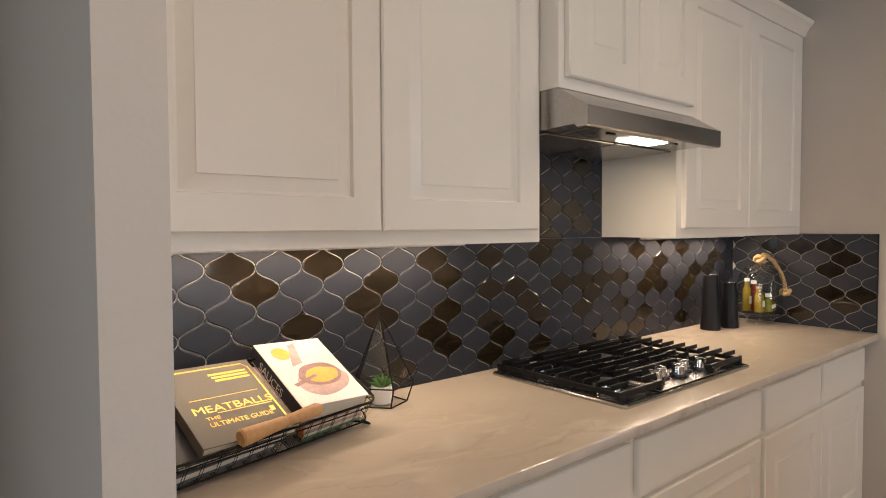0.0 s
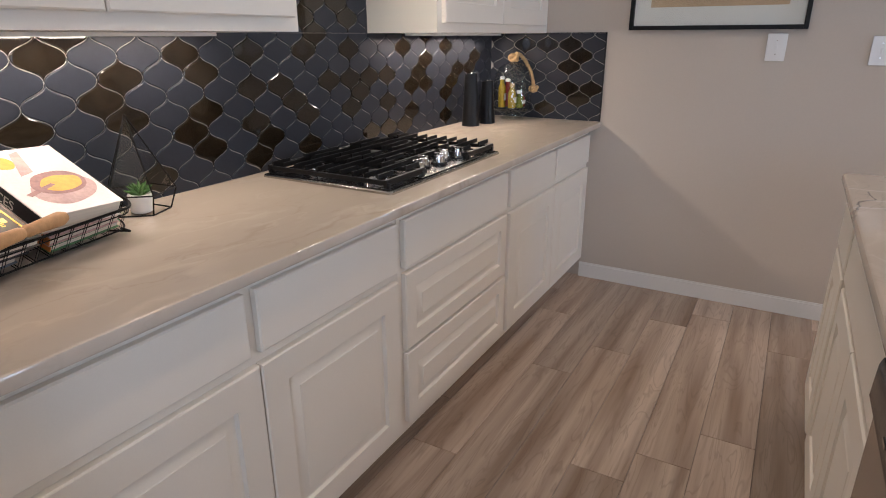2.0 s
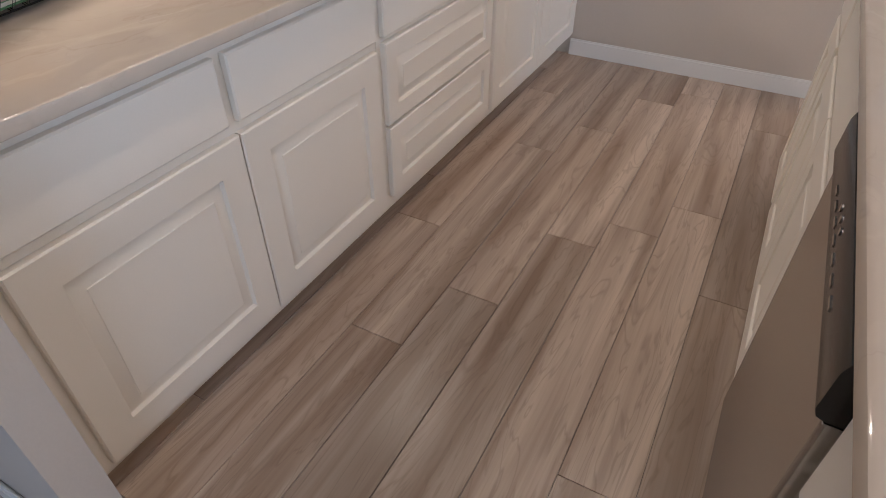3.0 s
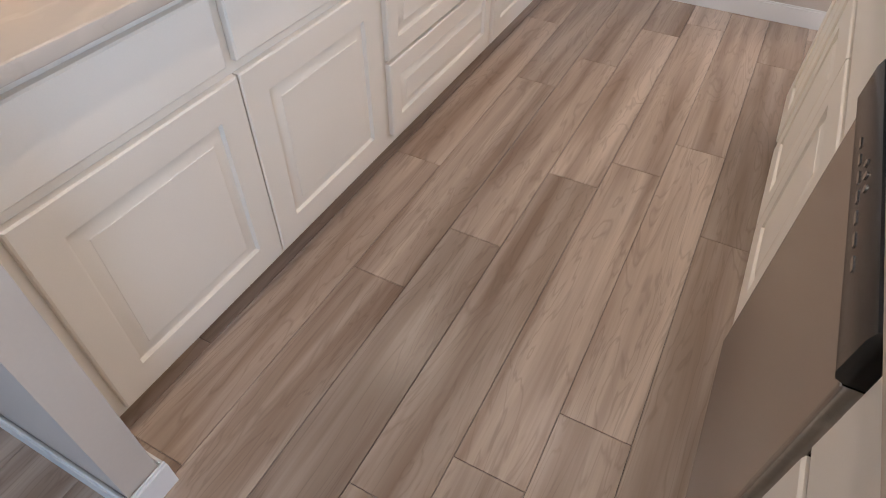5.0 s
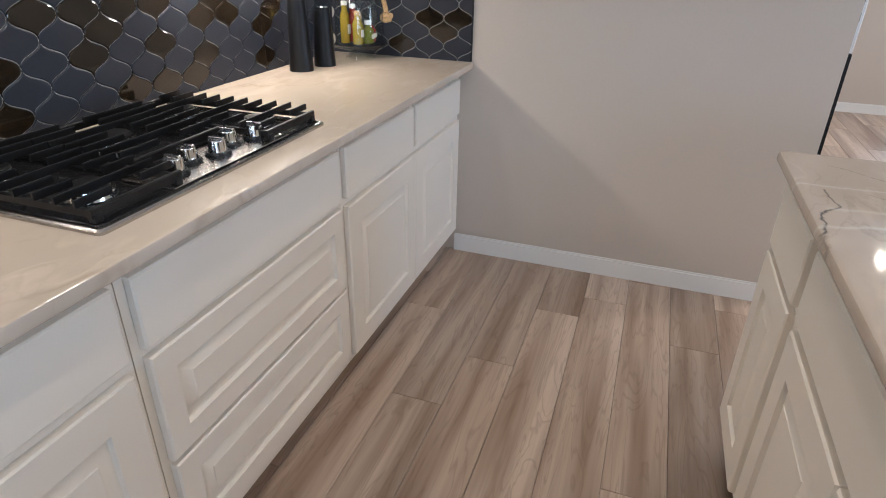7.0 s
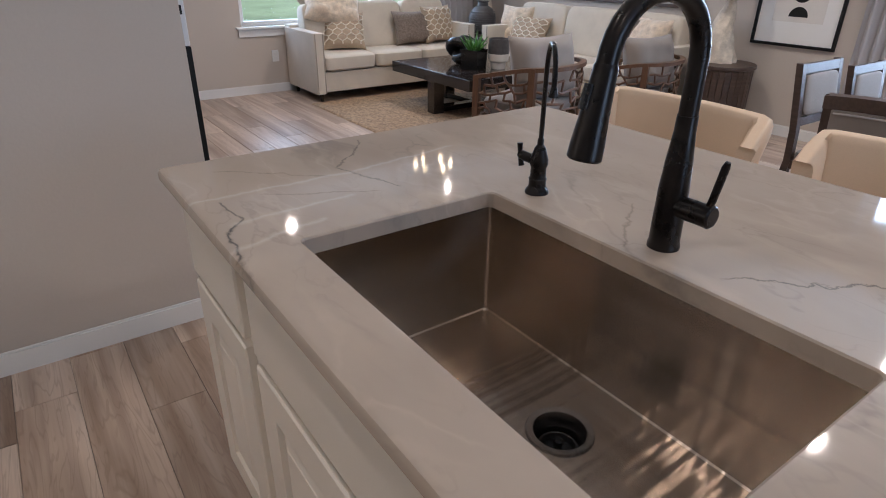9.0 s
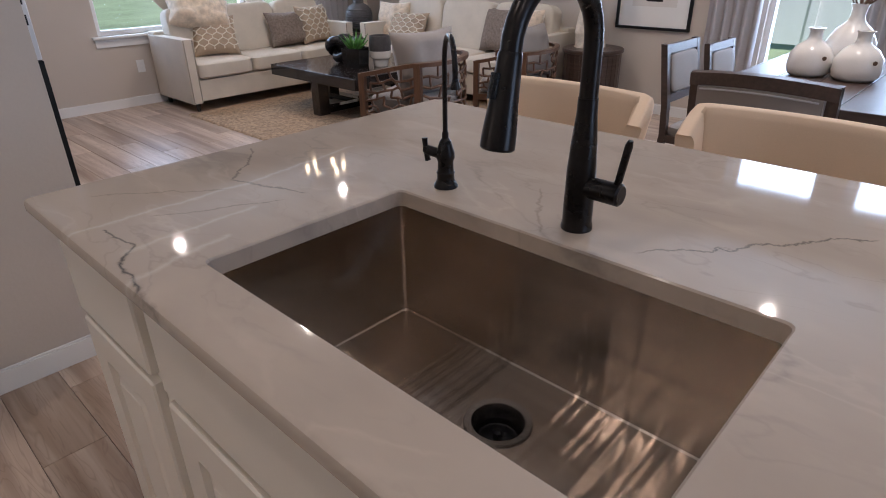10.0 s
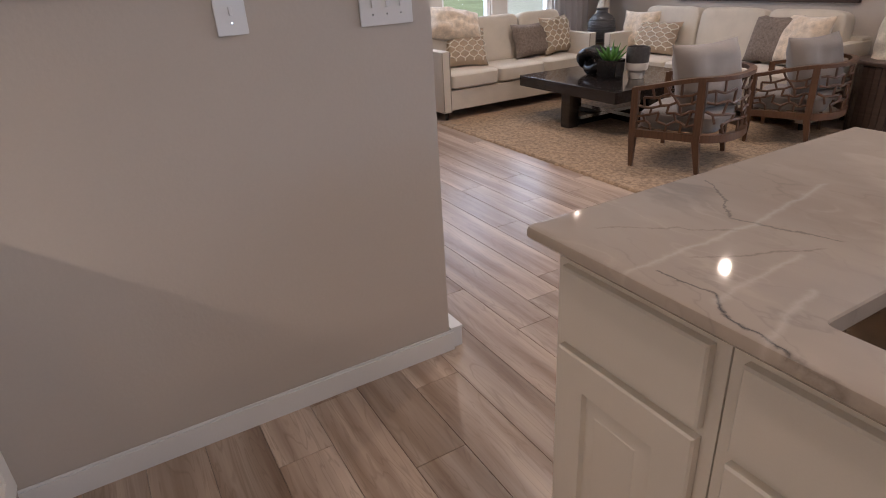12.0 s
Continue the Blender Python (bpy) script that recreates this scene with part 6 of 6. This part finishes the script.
pin = thing("wooden_pestle", "turned pale wood pestle lying on the cookbooks", "pestle", (0, 0, 0))
pin.matrix_basis = tray_frame @ pose(0.175, -0.004, 0.086, 0, 0, 2) @ pose(0, 0, 0, 0, 88, 0)
part("turned_body", Shape().lathe([(0.014, 0.0), (0.0175, 0.004), (0.0175, 0.02), (0.014, 0.075), (0.0125, 0.105), (0.0095, 0.112), (0.013, 0.120), (0.012, 0.130), (0.0135, 0.16), (0.015, 0.195), (0.010, 0.208), (0.003, 0.21)], 28), "pale_wood", pin)

# glass terrarium
ter = thing("glass_terrarium", "black framed glass pyramid terrarium with a small plant", "terrarium", (1.228, 1.658, TOP), 12)
N = 5
mid = [(0.092 * math.cos(2 * math.pi * k / N + 0.5), 0.092 * math.sin(2 * math.pi * k / N + 0.5), 0.058) for k in range(N)]
low = [(0.072 * math.cos(2 * math.pi * k / N + 0.5), 0.072 * math.sin(2 * math.pi * k / N + 0.5), 0.003) for k in range(N)]
apex = (-0.005, 0.0, 0.258)
for k in range(N):
    j = (k + 1) % N
    for a, bb in ((low[k], low[j]), (mid[k], mid[j]), (low[k], mid[k]), (mid[k], apex)):
        part("frame_bar", Shape().tube([a, bb], 0.0022, 6), "black_wire", ter)
    for tri in ((mid[k], mid[j], apex), ):
        if k != 3:
            c = sum((Vector(q) for q in tri), Vector()) / 3
            nrm = (Vector(tri[1]) - Vector(tri[0])).cross(Vector(tri[2]) - Vector(tri[0])).normalized() * 0.0008
            pane = part("pane", Shape().rings([[Vector(q) - nrm for q in tri], [Vector(q) + nrm for q in tri]]), "glass", ter, smooth=0)
            pane.visible_shadow = False
pot = part("pot", Shape().lathe([(0.022, 0.003), (0.027, 0.006), (0.031, 0.052), (0.029, 0.054), (0.027, 0.045)], 22), "white_plastic", ter, "small white pot", at=pose(-0.012, -0.012, 0))
for k in range(18):
    a, e = k * 2.4, 0.35 + 0.045 * k
    d = Vector((math.cos(a) * math.cos(e), math.sin(a) * math.cos(e), math.sin(e)))
    pts = [Vector((0, 0, 0.05)) + d * s for s in (0.0, 0.014, 0.028, 0.04)]
    part("leaf", Shape().tube(pts, [0.003, 0.006, 0.004, 0.0008], 6), "leaf", pot)

# pepper mills
for x, y, hh, r in ((3.120, 1.635, 0.255, 0.047), (3.252, 1.605, 0.212, 0.044)):
    mill = thing("tapered_canister", "matte black tapered canister with a slanted rim on the counter", "canister", (x, y, TOP), 0, "black canisters")
    prof = [(r, 0.0), (r, 0.004), (r * 0.72, hh)]
    loops = []
    for rr, z in prof + [(r * 0.64, hh), (r * 0.66, hh - 0.06)]:
        loops.append([(rr * math.cos(a), rr * math.sin(a), z + (0.012 * math.cos(a + 2.3) if z > hh - 0.07 else 0)) for a in [2 * math.pi * k / 32 for k in range(32)]])
    part("body", Shape().rings(loops), "cast_iron", mill, smooth=50)
    part("rim", Shape().tube([(r * 0.70 * math.cos(a), r * 0.70 * math.sin(a), hh + 0.001 + 0.012 * math.cos(a + 2.3)) for a in [2 * math.pi * k / 32 for k in range(32)]], 0.0016, 6, True), "chrome", mill)

# cake stand with cloche
CLX, CLY = 3.470, 1.552
stand = thing("glass_cake_stand", "clear glass pedestal cake stand on the counter", "cake stand", (CLX, CLY, TOP))
part("foot", Shape().lathe([(0.062, 0.0), (0.064, 0.004), (0.050, 0.018), (0.046, 0.036), (0.052, 0.046), (0.042, 0.046), (0.038, 0.020), (0.050, 0.005)], 36, caps=False), "glass", stand, smooth=60)
part("plate", Shape().lathe([(0.010, 0.046), (0.112, 0.050), (0.128, 0.060), (0.131, 0.066), (0.127, 0.066), (0.110, 0.056), (0.010, 0.053)], 44), "glass", stand, smooth=60)
cl = thing("glass_cloche", "clear glass cloche dome with a knotted rope handle", "cloche", (CLX, CLY, TOP + 0.057))
part("dome", Shape().lathe([(0.104, 0.0), (0.104, 0.15), (0.098, 0.19), (0.078, 0.225), (0.045, 0.245), (0.014, 0.250), (0.014, 0.247), (0.044, 0.242), (0.076, 0.222), (0.0955, 0.188), (0.1015, 0.15), (0.1015, 0.0)], 44, caps=False), "glass", cl, smooth=60)
def knot_path(c, r, turns=3, n=48):
    return [(c[0] + r * math.cos(2 * a) * (1 + 0.35 * math.cos(3 * a)), c[1] + r * math.sin(2 * a) * (1 + 0.35 * math.cos(3 * a)), c[2] + r * 0.8 * math.sin(3 * a)) for a in [2 * math.pi * k / n for k in range(n)]]
part("rope_knob", Shape().tube(knot_path((0, 0, 0.275), 0.017), 0.011, 8, True), "rope", cl, "knotted jute rope", smooth=60)
drop = [(0.010, -0.008, 0.300), (0.040, -0.020, 0.290), (0.075, -0.040, 0.255), (0.098, -0.062, 0.200), (0.108, -0.075, 0.150), (0.110, -0.080, 0.120)]
for k in range(3):
    ph = 2 * math.pi * k / 3
    fine = []
    for q in range(41):
        s = q / 40 * (len(drop) - 1)
        i = min(int(s), len(drop) - 2)
        p = Vector(drop[i]).lerp(Vector(drop[i + 1]), s - i)
        fine.append(p + 0.0055 * Vector((math.cos(ph + q * 0.8), math.sin(ph + q * 0.8), 0.3 * math.cos(ph + q * 0.8))))
    part("rope_strand", Shape().tube(fine, 0.0062, 6), "rope", cl, smooth=60)
part("rope_knot", Shape().tube(knot_path((0.110, -0.082, 0.105), 0.016), 0.010, 8, True), "rope", cl, smooth=60)
M["oil"] = material("yellow_oil", (0.32, 0.23, 0.025), 0.15)
M["sauce_red"] = material("red_preserve", (0.25, 0.03, 0.02), 0.15)
M["olive"] = material("green_olives", (0.16, 0.18, 0.02), 0.2, vary=0.3, scale=60)
M["jar_label"] = material("paper_label", (0.70, 0.66, 0.58), 0.8)
zp = TOP + 0.054
for dx, dy, r, hh, key, cap, label in ((-0.055, -0.020, 0.022, 0.115, "oil", "rope", "slim bottle of yellow oil under the cloche"), (-0.010, -0.045, 0.024, 0.075, "olive", "white_plastic", "small jar of green olives under the cloche"),
                                        (0.040, -0.030, 0.027, 0.070, "sauce_red", "chrome", "small jar of red preserve under the cloche"), (0.010, 0.035, 0.022, 0.135, "sauce_red", "white_plastic", "tall bottle of red vinegar under the cloche"),
                                        (-0.045, 0.045, 0.020, 0.150, "oil", "white_plastic", "tall bottle of pale oil under the cloche"), (0.058, 0.032, 0.022, 0.085, "oil", "rope", "small jar of yellow peppers under the cloche")):
    jar = thing("condiment_jar", label, "jar", (CLX + dx, CLY + dy, zp + 0.0135), 0, "condiment jars")
    part("jar", Shape().lathe([(r * 0.9, 0.0), (r, 0.004), (r, hh * 0.72), (r * 0.55, hh * 0.88), (r * 0.55, hh)], 20), key, jar)
    part("lid", Shape().lathe([(r * 0.62, hh), (r * 0.62, hh + 0.014), (r * 0.55, hh + 0.016)], 16), cap, jar)
    part("label", Shape().box(-0.010, 0.010, -r - 0.0012, -r + 0.002, hh * 0.25, hh * 0.5), "jar_label", jar)

# chandelier over the seating
ch = thing("chandelier", "open metal lantern chandelier with lit candle bulbs", "chandelier", (5.419, -2.609, CEIL))
part("canopy", Shape().lathe([(0.065, -0.001), (0.06, -0.02), (0.015, -0.03)], 24), "black_frame", ch)
part("rod", Shape().tube([(0, 0, -0.02), (0, 0, -0.30)], 0.007, 8), "black_frame", ch)
SQ = [(0.24, 0.24), (-0.24, 0.24), (-0.24, -0.24), (0.24, -0.24)]
for k in range(4):
    (ax, ay), (bx_, by_) = SQ[k], SQ[(k + 1) % 4]
    part("cage_bar", Shape().tube([(ax, ay, -0.42), (bx_, by_, -0.42)], 0.008, 6), "black_frame", ch)
    part("cage_bar", Shape().tube([(ax, ay, -0.90), (bx_, by_, -0.90)], 0.008, 6), "black_frame", ch)
    part("cage_bar", Shape().tube([(ax, ay, -0.42), (ax, ay, -0.90)], 0.008, 6), "black_frame", ch)
    part("cage_bar", Shape().tube([(ax, ay, -0.42), (0, 0, -0.29)], 0.006, 6), "black_frame", ch)
for k in range(6):
    a = 2 * math.pi * k / 6
    arm = part("arm", Shape().tube([(0, 0, -0.80), (0.07 * math.cos(a), 0.07 * math.sin(a), -0.83), (0.15 * math.cos(a), 0.15 * math.sin(a), -0.78)], 0.006, 6), "black_frame", ch)
    part("candle", Shape().lathe([(0.011, -0.78), (0.011, -0.69)], 12), "white_plastic", arm, at=pose(0.15 * math.cos(a), 0.15 * math.sin(a), 0))
    part("bulb", Shape().lathe([(0.008, -0.69), (0.016, -0.665), (0.010, -0.635), (0.002, -0.615)], 12), "flame", arm, at=pose(0.15 * math.cos(a), 0.15 * math.sin(a), 0))
part("stem", Shape().tube([(0, 0, -0.30), (0, 0, -0.80)], 0.007, 8), "black_frame", ch)


# ---- floor planks ----
PW, PL = 0.179, 1.252
ROW0 = 0.452
START = {0: 1.926, 1: 1.510, 2: 1.226, 3: 1.780, -1: 2.090, -2: 2.310, -3: 1.853, -4: 2.188}
floor = bpy.data.objects["floor"]
plank_mesh = Shape()
g = 0.0007
plank_mesh.rings([[(x, y, -0.006) for x, y in ((g, g), (PL - g, g), (PL - g, PW - g), (g, PW - g))],
                  [(x, y, -0.0012) for x, y in ((g, g), (PL - g, g), (PL - g, PW - g), (g, PW - g))],
                  [(x, y, 0.0) for x, y in ((g + 0.001, g + 0.001), (PL - g - 0.001, g + 0.001), (PL - g - 0.001, PW - g - 0.001), (g + 0.001, PW - g - 0.001))]], close_back=False)
plank_data = plank_mesh.mesh("plank", "plank", 0)
rest = Shape()
dice = random.Random(5)
made = 0
for row in range(-34, 16):
    y = ROW0 + row * PW
    x = START.get(row, 1.2 + dice.random() * PL) - 4 * PL
    while x < EAST + 0.1:
        near = -0.6 < x + PL and x + PL < EAST + 0.14 and -3.2 < y < 1.2
        if x + PL > WEST and made < 300 and near:
            ob = new("plank", plank_data)
            ob.parent = floor
            ob.location = (x, y, 0)
            made += 1
        elif x + PL > WEST and y + PW > SOUTH and y < 3.2:
            # planks end under the outer walls
            rest.add([(min(max(p[0] + x, WEST - 0.12), EAST + 0.12), min(max(p[1] + y, SOUTH - 0.12), 3.30), p[2]) for p in plank_mesh.v], plank_mesh.f)
        x += PL
part("planks", rest, "plank", floor, smooth=0)["kind"] = "stuff"
